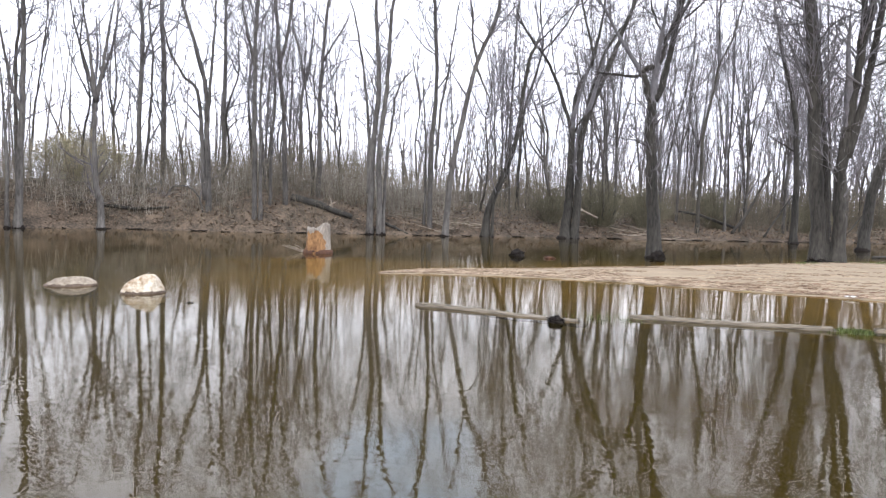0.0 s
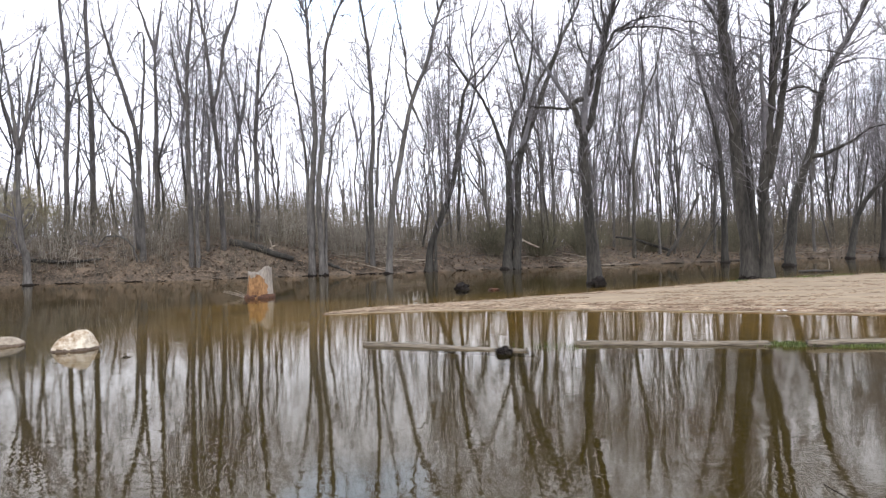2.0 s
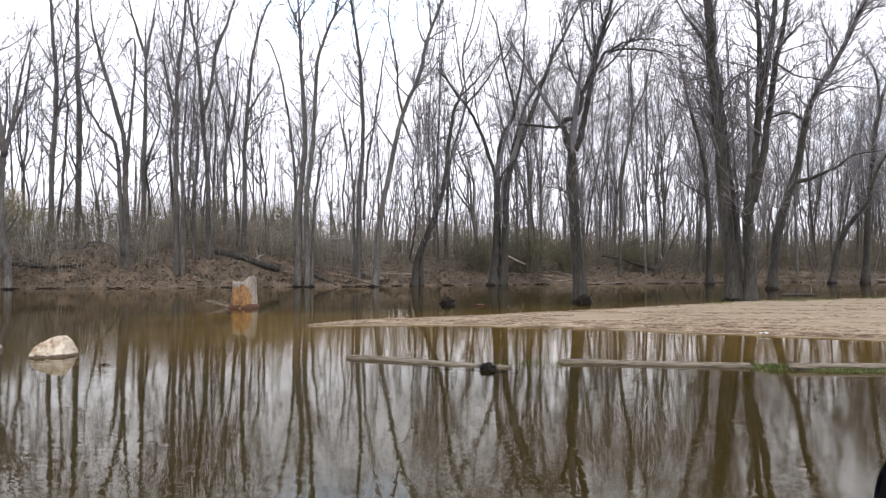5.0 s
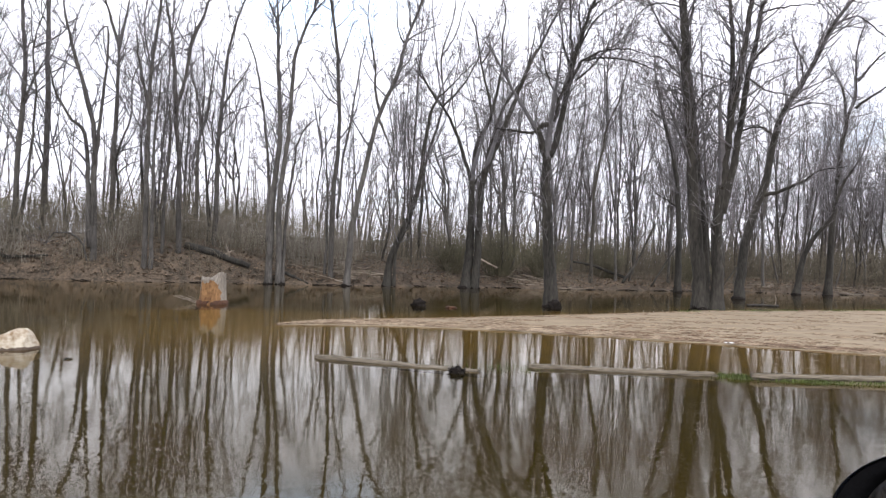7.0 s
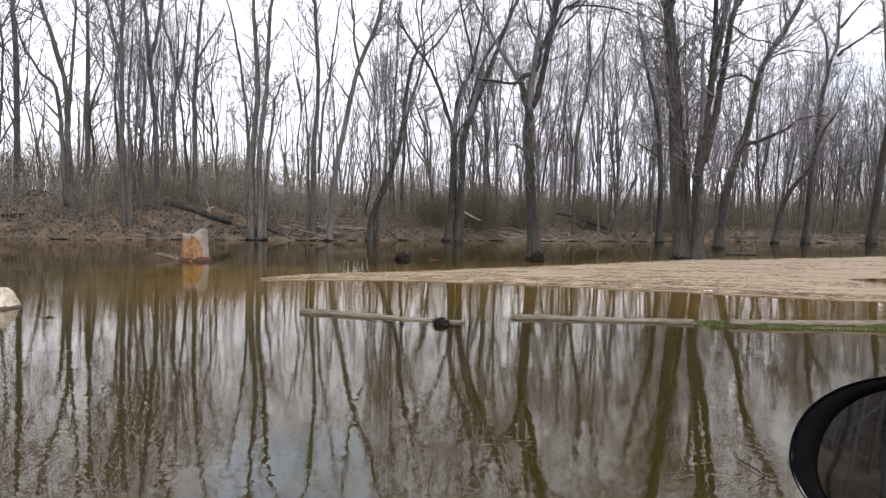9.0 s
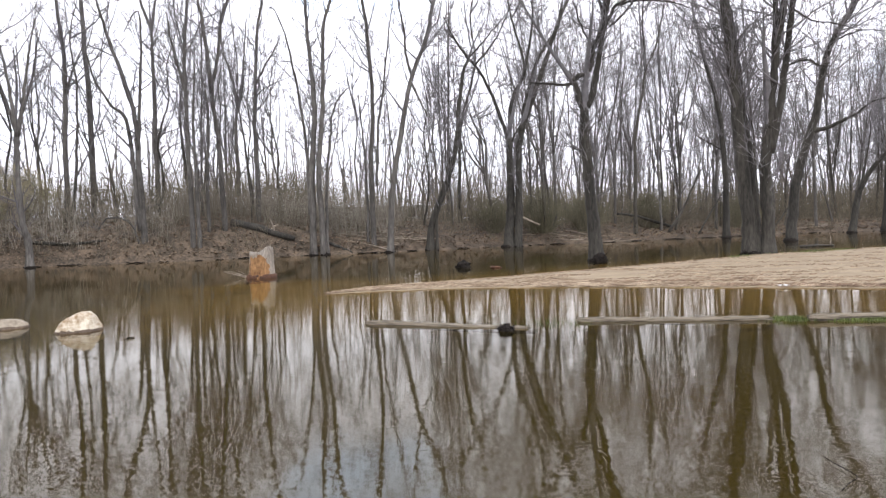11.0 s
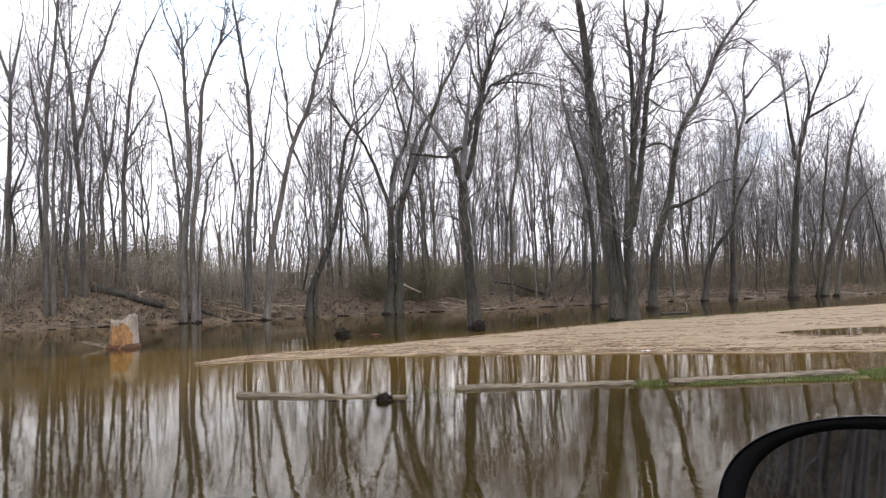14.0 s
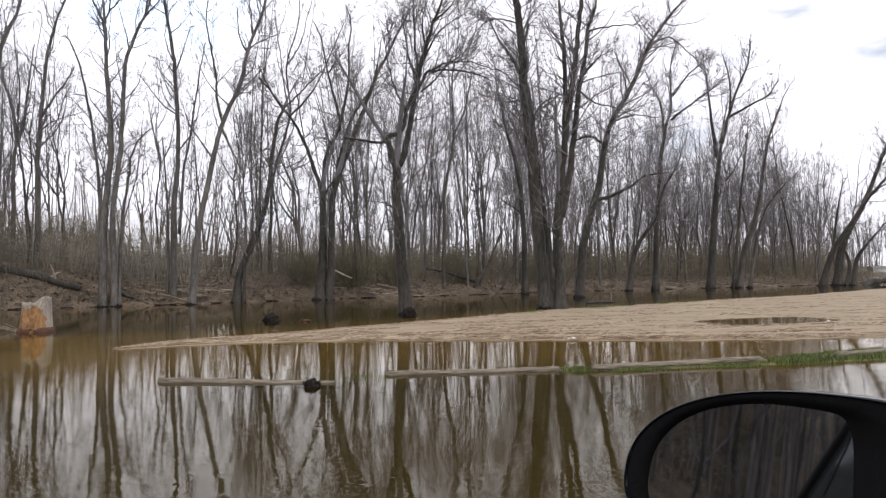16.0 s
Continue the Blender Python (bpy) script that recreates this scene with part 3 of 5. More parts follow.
bare_tree(-7.28, 31.74, 12.9, [
    (0.163, 0.067, (-0.21, 0.01), (-0.16, 3.69), (0.05, 6.5), (0.03, 8.03), (-0.12, 10.08), (-0.22, 12.24)),
    (0.061, 0.017, (-0.22, 12.24), (-0.57, 13), (-0.99, 13.97), (-1.21, 15.36)),
    (0.051, 0.017, (-0.22, 12.24), (-0.05, 12.8), (0.44, 13.51), (0.73, 14.06)),
    (0.042, 0.017, (-0.05, 12.8), (0, 13.46), (-0.16, 14.21)),
    (0.140, 0.050, (0.28, -0.01), (0.17, 3.69), (0.33, 5.74), (0.51, 7.8), (0.6, 10.4), (1.01, 11.86), (1.36, 12.68)),
    (0.047, 0.017, (1.36, 12.68), (1.56, 13.89), (1.68, 15.23)),
    (0.047, 0.017, (1.36, 12.68), (1.91, 13.4), (2.42, 14.24)),
    (0.084, 0.025, (-0.32, 1.92), (-0.35, 4.45), (-0.56, 6.98), (-0.92, 9.25), (-1.35, 10.99), (-1.74, 11.71)),
    (0.084, 0.025, (0.47, -0.02), (0.5, 3.18), (0.76, 5.49), (1.01, 7.05), (1.66, 7.98)),
], M_BARK_HAZED, 0.8)
bare_tree(-4.89, 33.12, 8.4, [
    (0.132, 0.052, (0.1, -0), (0.04, 3.76), (0.22, 6.46), (0.17, 9.17), (-0.03, 11.61), (-0.37, 13.76), (-0.61, 15.38)),
    (0.072, 0.021, (0.29, 3.23), (0.48, 6.19), (0.76, 7.83), (1.1, 10.58), (1.39, 12.25)),
    (0.084, 0.026, (-0.2, 0.01), (-0.18, 2.43), (-0.25, 5.1), (-0.48, 7.79)),
], M_BARK_HAZED, 0.8)
bare_tree(-3.99, 32.53, 7.0, [
    (0.152, 0.051, (0, 0), (0.24, 2.92), (0.84, 6.24), (1.34, 8.4), (2.1, 10.24), (2.44, 11.83), (3.05, 13.65), (3.51, 15.46)),
    (0.070, 0.020, (1.34, 8.4), (1.07, 9.34), (1.03, 10.42), (0.78, 11.76), (0.57, 13.1), (0.79, 14.47)),
    (0.052, 0.017, (2.33, 11.69), (2.71, 12.12), (3.33, 12.55), (4.14, 12.94)),
    (0.047, 0.017, (2.36, 11.83), (2.03, 12.64), (1.94, 13.87)),
    (0.047, 0.014, (2.66, 12.67), (2.57, 13.76), (2.38, 14.85)),
    (0.070, 0.017, (1.28, 8.13), (1.79, 6.93), (2.17, 6.12)),
], M_BARK_HAZED, 1.1)
bare_tree(-2.11, 33.87, 3.6, [
    (0.194, 0.063, (-0.08, -0.08), (0.16, 1.43), (0.64, 2.67), (1.15, 4.06), (1.44, 5.17), (1.64, 7.14), (1.89, 8.7), (2.15, 9.41)),
    (0.053, 0.017, (2.15, 9.41), (1.58, 10.26), (1.06, 10.95), (1.16, 11.89)),
    (0.049, 0.017, (2.15, 9.41), (2.91, 10.22), (3.63, 10.99), (4.12, 11.57)),
    (0.085, 0.035, (0.32, -0.09), (0.41, 1.84), (1, 3.22), (1.1, 4.56)),
], M_BARK_DARK, 1.1)
bare_tree(1.83, 35.59, -2.9, [
    (0.270, 0.150, (0.04, 0), (0.19, 1.73), (0.23, 3.47), (0.19, 5.61)),
    (0.210, 0.150, (0.52, 0), (0.63, 1.66), (0.67, 3.46), (0.7, 4.86), (0.91, 6.2)),
    (0.120, 0.030, (0.19, 5.46), (-0.06, 6.33), (-0.56, 7.74), (-1.15, 9), (-1.72, 9.81), (-2.41, 10.76), (-3, 12.02)),
    (0.115, 0.028, (0.22, 5.61), (0.41, 7.55), (1.07, 8.98), (1, 10.07), (0.51, 12.03), (0.2, 13.84), (-0.23, 14.9)),
    (0.085, 0.022, (1.06, 8.86), (1.36, 10.25), (1.58, 11.67), (1.62, 13.3), (1.74, 14.74), (1.49, 15.71)),
    (0.170, 0.035, (0.85, 5.9), (1.19, 6.82), (1.86, 8.62), (2.34, 9.88), (2.99, 11.67), (3.56, 12.76), (4.05, 13.87), (4.82, 15.32)),
    (0.115, 0.028, (0.91, 6.2), (1.12, 7.36), (1.61, 9.16), (2.2, 10.24), (2.7, 11), (3.1, 12.37), (3.32, 13.89)),
    (0.055, 0.018, (0.36, 5.46), (0.67, 6.05), (1.01, 6.37), (1.54, 6.49)),
    (0.050, 0.016, (-0.56, 7.74), (-0.8, 8.75), (-1.01, 10.25), (-1.28, 11.45)),
    (0.050, 0.016, (0.51, 12.03), (1.07, 12.82), (1.56, 13.58)),
], M_BARK_DARK, 0.9)
bare_tree(3.86, 21.49, -10.2, [
    (0.215, 0.135, (0.04, 0), (-0.05, 1.09), (-0.14, 1.96), (-0.19, 2.87), (-0.27, 3.79), (-0.25, 4.71)),
    (0.125, 0.035, (-0.25, 4.71), (-0.05, 5.07), (0.13, 5.84), (0.3, 6.81), (0.45, 7.58), (0.7, 8.57), (0.98, 9.44), (1.28, 10.21)),
    (0.115, 0.085, (-0.25, 4.71), (-0.39, 4.97), (-0.47, 5.38), (-0.59, 5.6)),
    (0.062, 0.020, (-0.57, 5.56), (-0.88, 5.52), (-1.47, 5.61), (-2.11, 5.63)),
    (0.085, 0.060, (-0.59, 5.62), (-0.4, 5.76), (-0.22, 5.79), (-0.03, 6.01), (0.06, 6.5), (0.19, 6.83)),
    (0.070, 0.012, (0.19, 6.83), (0.56, 7.46), (0.79, 7.83), (1.43, 7.88), (2.31, 7.79), (2.95, 7.49)),
    (0.045, 0.011, (0.79, 7.83), (1.38, 8.12), (2.12, 8.17), (2.75, 7.99)),
    (0.050, 0.011, (0.45, 7.58), (0.18, 8.2), (0.05, 8.95), (-0.04, 9.7)),
    (0.055, 0.011, (0.49, 7.73), (0.36, 8.75), (0.31, 9.69), (0.31, 10.43)),
    (0.045, 0.011, (0.58, 8), (0.89, 8.73), (1.25, 9.2), (1.92, 9.62)),
    (0.040, 0.010, (0.55, 7.17), (0.98, 7.56), (1.44, 8.1), (2.04, 8.5)),
    (0.040, 0.010, (0.7, 8.57), (0.61, 9.3), (0.71, 10.14)),
    (0.040, 0.010, (0.06, 6.5), (-0.29, 7.29), (-0.52, 8.23), (-0.7, 9.17)),
    (0.030, 0.009, (-0.27, 3.88), (0.03, 4.24), (0.4, 4.54), (0.55, 4.68)),
    (0.026, 0.009, (-0.39, 3.43), (-0.75, 3.59), (-1.17, 3.67)),
    (0.045, 0.010, (0.98, 9.44), (1.43, 9.83), (1.91, 10.46)),
], M_BARK_DARK, 2.2)
bare_tree(8.94, 22.28, -21.9, [
    (0.235, 0.120, (0.0, 0), (-0.05, 1.1), (-0.19, 2.53), (-0.29, 3.71), (-0.39, 5.11), (-0.5, 6.54), (-0.63, 7.72), (-0.68, 9.05), (-0.78, 10.12), (-0.88, 11.16)),
    (0.170, 0.070, (0.3, 0), (0.15, 1.1), (-0, 3.11), (-0.18, 4.62), (-0.27, 5.81), (-0.4, 7.21)),
    (0.065, 0.045, (-0.74, 8.33), (-1.06, 8.91), (-1.26, 9.23)),
    (0.045, 0.014, (-0.68, 9.05), (-0.5, 9.91), (-0.35, 10.8)),
    (0.040, 0.012, (-0.41, 6.91), (0.02, 7.47), (0.5, 7.72), (0.88, 7.88)),
    (0.035, 0.011, (-0.63, 7.72), (-0.99, 8.06), (-1.5, 8.51), (-2.19, 8.62)),
    (0.035, 0.011, (-0.78, 10.12), (-1.34, 10.35), (-1.94, 10.3), (-2.46, 9.83)),
], M_BARK_DARK, 1.9)
bare_tree(9.28, 22.07, -22.8, [
    (0.200, 0.150, (0.12, 0), (0.13, 1.09), (0.06, 2.25), (0.07, 3.08), (0.18, 4.12)),
    (0.120, 0.050, (0.18, 4.12), (0.24, 5.03), (0.36, 6.31), (0.41, 8.28), (0.33, 9.45), (0.24, 10.64)),
    (0.135, 0.070, (0.18, 3.98), (0.28, 5.14), (0.46, 6.77), (0.7, 8.25), (0.84, 9.39), (0.98, 10.65)),
    (0.130, 0.050, (0.21, 3.21), (0.51, 4.78), (0.7, 6.16), (0.89, 7.64), (1.1, 8.79), (1.2, 9.7), (1.49, 10.58)),
    (0.040, 0.010, (1.2, 9.66), (1.48, 9.78), (2.03, 9.83), (2.59, 9.84), (3.2, 9.8)),
    (0.045, 0.025, (1.01, 8.1), (1.36, 8.47), (1.64, 8.73)),
    (0.038, 0.010, (0.69, 5.89), (1.16, 6.01), (1.61, 5.82), (1.87, 5.38)),
    (0.035, 0.010, (0.89, 7.64), (1.39, 7.19), (2.11, 6.97), (2.63, 6.69)),
], M_BARK_DARK, 1.9)
bare_tree(14.52, 39.57, -20.2, [
    (0.196, 0.065, (0.03, -0), (-0.02, 4.01), (-0.32, 7.47), (-0.99, 10.12), (-1.53, 12.78)),
    (0.066, 0.022, (0.11, 4.86), (-0.72, 5.41), (-1.55, 5.97)),
], M_BARK_DARK, 1.5)
bare_tree(15.08, 32.69, -24.8, [
    (0.232, 0.056, (-0.11, -0.37), (0.08, 2.2), (0.4, 3.77), (0.8, 5.09), (1.04, 6.02), (1.35, 8.01), (1.74, 9.17), (2.39, 10.25), (3.06, 11.59), (3.63, 12.92), (4.33, 13.93), (5.09, 14.85)),
    (0.116, 0.019, (0.82, 5.04), (1.66, 5.27), (2.52, 5.64), (3.3, 6.2), (4.42, 6.33)),
    (0.051, 0.015, (3.68, 13), (4.66, 13.25), (5.43, 12.56), (6.54, 11.41)),
    (0.051, 0.015, (1.35, 7.86), (0.55, 8.42), (-0.01, 8.35)),
    (0.051, 0.015, (1.79, 9.11), (2.86, 9.37), (4.01, 9.15)),
    (0.051, 0.015, (2.5, 10.46), (2.33, 11.63), (1.91, 12.83)),
], M_BARK_DARK, 2.0)
bare_tree(23.40, 43.03, -28.5, [
    (0.210, 0.063, (0, 0), (0.36, 2.24), (0.97, 3.66), (1.93, 5.01), (2.41, 6.86), (3.32, 8.48)),
    (0.088, 0.025, (0.51, 2.61), (0.87, 4.88), (1.08, 6.77)),
], M_BARK_DARK, 1.5)
bare_tree(26.03, 43.88, -30.7, [
    (0.237, 0.092, (-0.07, 0), (0.16, 4.57), (0.55, 9.66), (0.91, 11.79)),
    (0.109, 0.026, (0.8, 10.81), (0.57, 13.41), (-0.28, 15.39)),
    (0.109, 0.026, (0.91, 11.79), (1.28, 13.12), (1.27, 15.89), (1.77, 17.98)),
    (0.109, 0.026, (1.28, 12.14), (1.79, 12.59), (3.3, 13.63), (4.96, 14.79)),
    (0.091, 0.021, (1.38, 13.9), (2.49, 15.31), (3.91, 16.43)),
], M_BARK, 2.2)
bare_tree(31.75, 45.69, -34.8, [
    (0.318, 0.115, (-0.04, 0), (0.26, 4.24), (0.63, 8.35), (0.95, 11.01)),
    (0.159, 0.029, (0.62, 10.01), (0.28, 12.97), (0.08, 15.52), (-0.21, 18.1)),
    (0.159, 0.029, (0.95, 11.01), (1.45, 12.89), (2.19, 15.18), (2.97, 17.1), (3.18, 19.11)),
    (0.111, 0.023, (1.53, 13.01), (3.02, 13.82), (4.26, 14.43), (5.05, 15.57)),
    (0.099, 0.023, (1.62, 13.62), (1.66, 15.68), (1.2, 17.84)),
], M_BARK_DARK, 2.0)
bare_tree(34.90, 46.57, -36.8, [
    (0.250, 0.060, (-0.07, 0), (0.41, 2.99), (1.14, 5.06), (1.77, 8.37), (2.24, 11.26), (3.04, 13.66)),
    (0.166, 0.045, (0.73, -0.01), (1.14, 2.96), (2.05, 6.25), (3.54, 8.2)),
    (0.166, 0.045, (-0.48, 0.01), (-0.03, 4.28), (0.39, 8.51), (0.81, 11.87)),
], M_BARK, 1.6)
bare_tree(44.52, 48.63, -42.5, [
    (0.283, 0.068, (-0.12, -0), (0.78, 2.89), (2.05, 4.97), (3.62, 7.45), (5.6, 9.82)),
    (0.141, 0.034, (0.78, 2.89), (1.18, 5.96), (1.66, 8.77)),
], M_BARK_DARK, 1.5)
bare_tree(47.21, 49.67, -43.5, [
    (0.392, 0.106, (-0.21, -0), (0.11, 2.69), (0.66, 4.39), (1.84, 6.77), (2.76, 9.12), (3.81, 12.15)),
    (0.245, 0.053, (0.97, 0.24), (1.31, 2.18), (2.17, 3.61), (3.42, 5.24)),
    (0.196, 0.053, (0.43, 0.24), (0.76, 1.7), (0.38, 3.18), (-0.51, 4.93)),
], M_BARK, 1.5)
bare_tree(-18.25, 27.24, 33.8, [
    (0.152, 0.068, (0, 0), (-0.02, 1.11), (-0.21, 2.04), (-0.26, 4.22), (-0.2, 5.37)),
    (0.094, 0.020, (-0.2, 5.37), (-0.38, 6.97), (-0.55, 8.32), (-0.81, 10.11)),
    (0.094, 0.020, (-0.2, 5.37), (0.09, 7.01), (0.31, 8.66), (0.65, 10.33)),
], M_BARK_HAZED, 0.8)
bare_tree(-19.74, 32.47, 31.3, [
    (0.136, 0.059, (0, 0.64), (0.06, 5.32), (0.19, 9.45), (0.03, 11.91), (-0.17, 14.62)),
    (0.081, 0.020, (0.15, 8.07), (0.6, 9.5), (1.23, 10.96)),
], M_BARK_HAZED, 0.8)
bare_tree(-19.74, 34.79, 29.6, [
    (0.157, 0.072, (0.03, 1.02), (0.05, 7.05), (-0.07, 11.45), (-0.11, 14.38), (-0.11, 16.14)),
], M_BARK_HAZED, 0.8)
bare_tree(-14.60, 29.66, 26.2, [
    (0.165, 0.051, (-0, -0.03), (0.02, 1.4), (-0.06, 3.65), (-0.1, 5.9), (-0.46, 7.87), (-1, 9.55), (-1.41, 11.22)),
    (0.118, 0.026, (-0.12, 1.4), (-0.27, 3.9), (-0.5, 6.25), (-1.12, 6.98), (-1.67, 8.01), (-1.98, 9.2)),
    (0.052, 0.020, (-0.09, 0.4), (-0.26, 1.16), (-0.56, 1.78), (-1.05, 2.01), (-1.49, 1.91), (-1.8, 1.52)),
    (0.083, 0.017, (-0.07, 4.9), (0.1, 7.41), (0.24, 9.68), (0.15, 10.92), (-0.43, 9.98)),
], M_BARK_HAZED, 0.8)
bare_tree(-16.95, 36.23, 25.1, [
    (0.157, 0.062, (0, 0.5), (0.01, 5.69), (0.05, 10.28), (0.04, 12.11)),
    (0.100, 0.025, (0.04, 12.11), (-0.33, 13.28), (-0.73, 14.6), (-0.98, 15.92)),
    (0.100, 0.025, (0.04, 12.11), (0.29, 13.66), (0.54, 15.53)),
    (0.057, 0.016, (0.06, 4.78), (0.35, 5.55), (0.98, 6.09), (1.71, 6.27)),
], M_BARK_HAZED, 0.8)
bare_tree(-20.68, 25.38, 39.2, [
    (0.164, 0.067, (0.04, 0), (0.11, 2.85), (0.22, 5.82), (0.27, 8.3), (0.21, 10.52)),
    (0.094, 0.025, (0.18, 4.68), (-0.16, 5.77), (-0.44, 7.29), (-0.71, 9.01)),
    (0.094, 0.025, (-0.35, -0), (-0.37, 3.5), (-0.54, 6.39)),
], M_BARK_HAZED, 0.8)
bare_tree(-18.90, 27.96, 34.1, [
    (0.121, 0.052, (0.02, 0), (0.09, 0.73), (-0.05, 1.59)),
    (0.048, 0.017, (-0.05, 1.59), (-0.13, 2.33), (-0.05, 3.33)),
], M_BARK_HAZED, 0.8)
bare_tree(-23.68, 34.69, 34.3, [
    (0.180, 0.065, (0, 1.36), (-0.06, 4.43), (0.02, 6.87)),
    (0.090, 0.022, (0.02, 6.87), (-0.41, 8.64), (-0.94, 10.65), (-1.21, 12.67)),
    (0.090, 0.022, (0.02, 6.87), (0.19, 9.02), (0.13, 11.12)),
    (0.090, 0.022, (0.08, 7.03), (0.68, 8.77), (1.09, 10.65), (1.29, 12.2)),
], M_BARK_HAZED, 0.8)


# ---- the wood behind ----
def wood_tree(seed):
    """A slender, crooked forest tree with rising limbs."""
    rng = np.random.default_rng(seed)
    h = rng.uniform(9.5, 16.0)
    r = rng.uniform(0.06, 0.125)
    bend = rng.uniform(-1.9, 1.9)
    spine = [(bend * s ** 1.3 + rng.uniform(-0.28, 0.28) * (s > 0), h * s) for s in (0.0, 0.16, 0.32, 0.5, 0.66, 0.82, 1.0)]
    stems = [(r, 0.016, *spine)]
    for k in range(rng.integers(3, 6)):
        way = -1 if k % 2 == 0 else 1
        at = int(rng.integers(1, 5))
        u, z0 = spine[at]
        top = min(h, z0 + (h - z0) * rng.uniform(0.5, 0.95))
        out = way * rng.uniform(0.7, 2.9)
        stems.append((r * rng.uniform(0.38, 0.62), 0.012, (u, z0), (u + out * 0.42 + rng.uniform(-0.2, 0.2), z0 + (top - z0) * 0.24),
                      (u + out * 0.75 + rng.uniform(-0.3, 0.3), z0 + (top - z0) * 0.6), (u + out + rng.uniform(-0.4, 0.4), top)))
    t = thing("forest_tree", pose(0, 0, 0), "slender bare forest tree on the leaf-littered bank", "tree", "bare trees of the wood")
    tree_parts(t, seed, stems, M_BARK if seed % 2 else M_BARK_HAZED, 0.50, 0.7, 0.9, False)
    return t


def plant_wood():
    rng = random.Random(11)
    models = [wood_tree(500 + k) for k in range(14)]
    spots = []

    def room(x, y, gap):
        return all((x - a) ** 2 + (y - b) ** 2 > gap * gap for a, b in spots)

    tries = 0
    while len(spots) < 212 and tries < 20000:
        tries += 1
        x = rng.uniform(-38, 62)
        s = rng.uniform(0.8, 26) if rng.random() < 0.75 else rng.uniform(20, 40)
        y = float(np.interp(x, SHORE_X, SHORE_Y)) + s
        if x < -2 and rng.random() < 0.52 or 0 < x < 12 and rng.random() < 0.45 or y < 3:
            continue
        if room(x, y, 1.1):
            spots.append((x, y))
    for k, (x, y) in enumerate(spots):
        m = pose(x, y, ground_height(x, y) - 0.05, rng.uniform(-5, 5), rng.uniform(-5, 5), rng.uniform(0, 360))
        sc = rng.uniform(0.8, 1.2) * (0.86 if x < -3 else 1.0)
        if k < len(models):
            models[k].matrix_world = m
            models[k].scale = (sc, sc, sc)
        else:
            t = copy_thing(models[k % len(models)], m)
            t.scale = (sc, sc, sc)
    for k in range(11):
        x = rng.uniform(-27, -1)
        y = float(np.interp(x, SHORE_X, SHORE_Y)) + rng.uniform(3, 20)
        t = copy_thing(models[k % len(models)], pose(x, y, ground_height(x, y) - 0.05, rng.uniform(-4, 4), rng.uniform(-4, 4), rng.uniform(0, 360)))
        sc = rng.uniform(0.95, 1.2)
        t.scale = (sc * 0.85, sc * 0.85, sc)
    for k in range(18):
        x = rng.uniform(37, 62)
        y = float(np.interp(x, SHORE_X, SHORE_Y)) + rng.uniform(0.8, 13)
        t = copy_thing(models[k % len(models)], pose(x, y, ground_height(x, y) - 0.05, rng.uniform(-4, 4), rng.uniform(-4, 4), rng.uniform(0, 360)))
        sc = rng.uniform(0.72, 0.95)
        t.scale = (sc, sc, sc)
    # the bank behind the road, seen in the wing mirror
    for k in range(34):
        x, y = rng.uniform(-40, -23), rng.uniform(-6, 9)
        if k > 29:
            x, y = rng.uniform(-24, 40), rng.uniform(-36, -19)
        t = copy_thing(models[k % len(models)], pose(x, y, max(-0.3, ground_height(x, y)) - 0.05, 0, 0, rng.uniform(0, 360)))
        sc = rng.uniform(0.9, 1.15)
        t.scale = (sc, sc, sc)


plant_wood()


def crowned_tree(seed):
    """A taller, wide-crowned maple standing just behind the shore."""
    rng = np.random.default_rng(seed)
    h = rng.uniform(15.5, 20.0)
    r = rng.uniform(0.08, 0.115)
    fork = rng.uniform(0.22, 0.36) * h
    stems = [(r, r * 0.75, (0, 0), (rng.uniform(-0.15, 0.15), fork * 0.5), (rng.uniform(-0.3, 0.3), fork))]
    u = stems[0][-1][0]
    for k in range(4):
        way = (-1, 1, -0.45, 0.4)[k]
        top = h * rng.uniform(0.78, 1.0)
        stems.append((r * rng.uniform(0.42, 0.62), 0.014, (u, fork), (u + way * rng.uniform(0.5, 1.0), fork + (top - fork) * 0.33),
                      (u + way * rng.uniform(1.1, 2.0), fork + (top - fork) * 0.68), (u + way * rng.uniform(1.6, 3.4), top)))
    t = thing("crowned_tree", pose(0, 0, 0), "tall wide-crowned bare maple behind the waterline", "tree", "wide-crowned trees of the wood")
    tree_parts(t, seed, stems, M_BARK_HAZED, 0.72, 0.8, 1.1)
    return t


def plant_crowned():
    rng = random.Random(5)
    models = [crowned_tree(900 + k) for k in range(5)]
    for k in range(20):
        x = (3.4, 5.6, 7.4, 9.4, 11.2, 12.8, 14.2, 15.6, 17.0, 18.6, 20.6, 23.4, 27.0)[k % 13] + rng.uniform(-0.8, 0.8)
        y = float(np.interp(x, SHORE_X, SHORE_Y)) + (rng.uniform(1.0, 5.0) if k < 13 else rng.uniform(6, 14))
        m = pose(x, y, ground_height(x, y) - 0.05, rng.uniform(-2, 2), rng.uniform(-2, 2), rng.uniform(0, 360))
        sc = rng.uniform(0.82, 1.02) * (1.0 if x < 14 else 0.9)
        t = models[k] if k < 5 else copy_thing(models[k % 5], m)
        t.matrix_world = m
        t.scale = (sc, sc, sc)


plant_crowned()


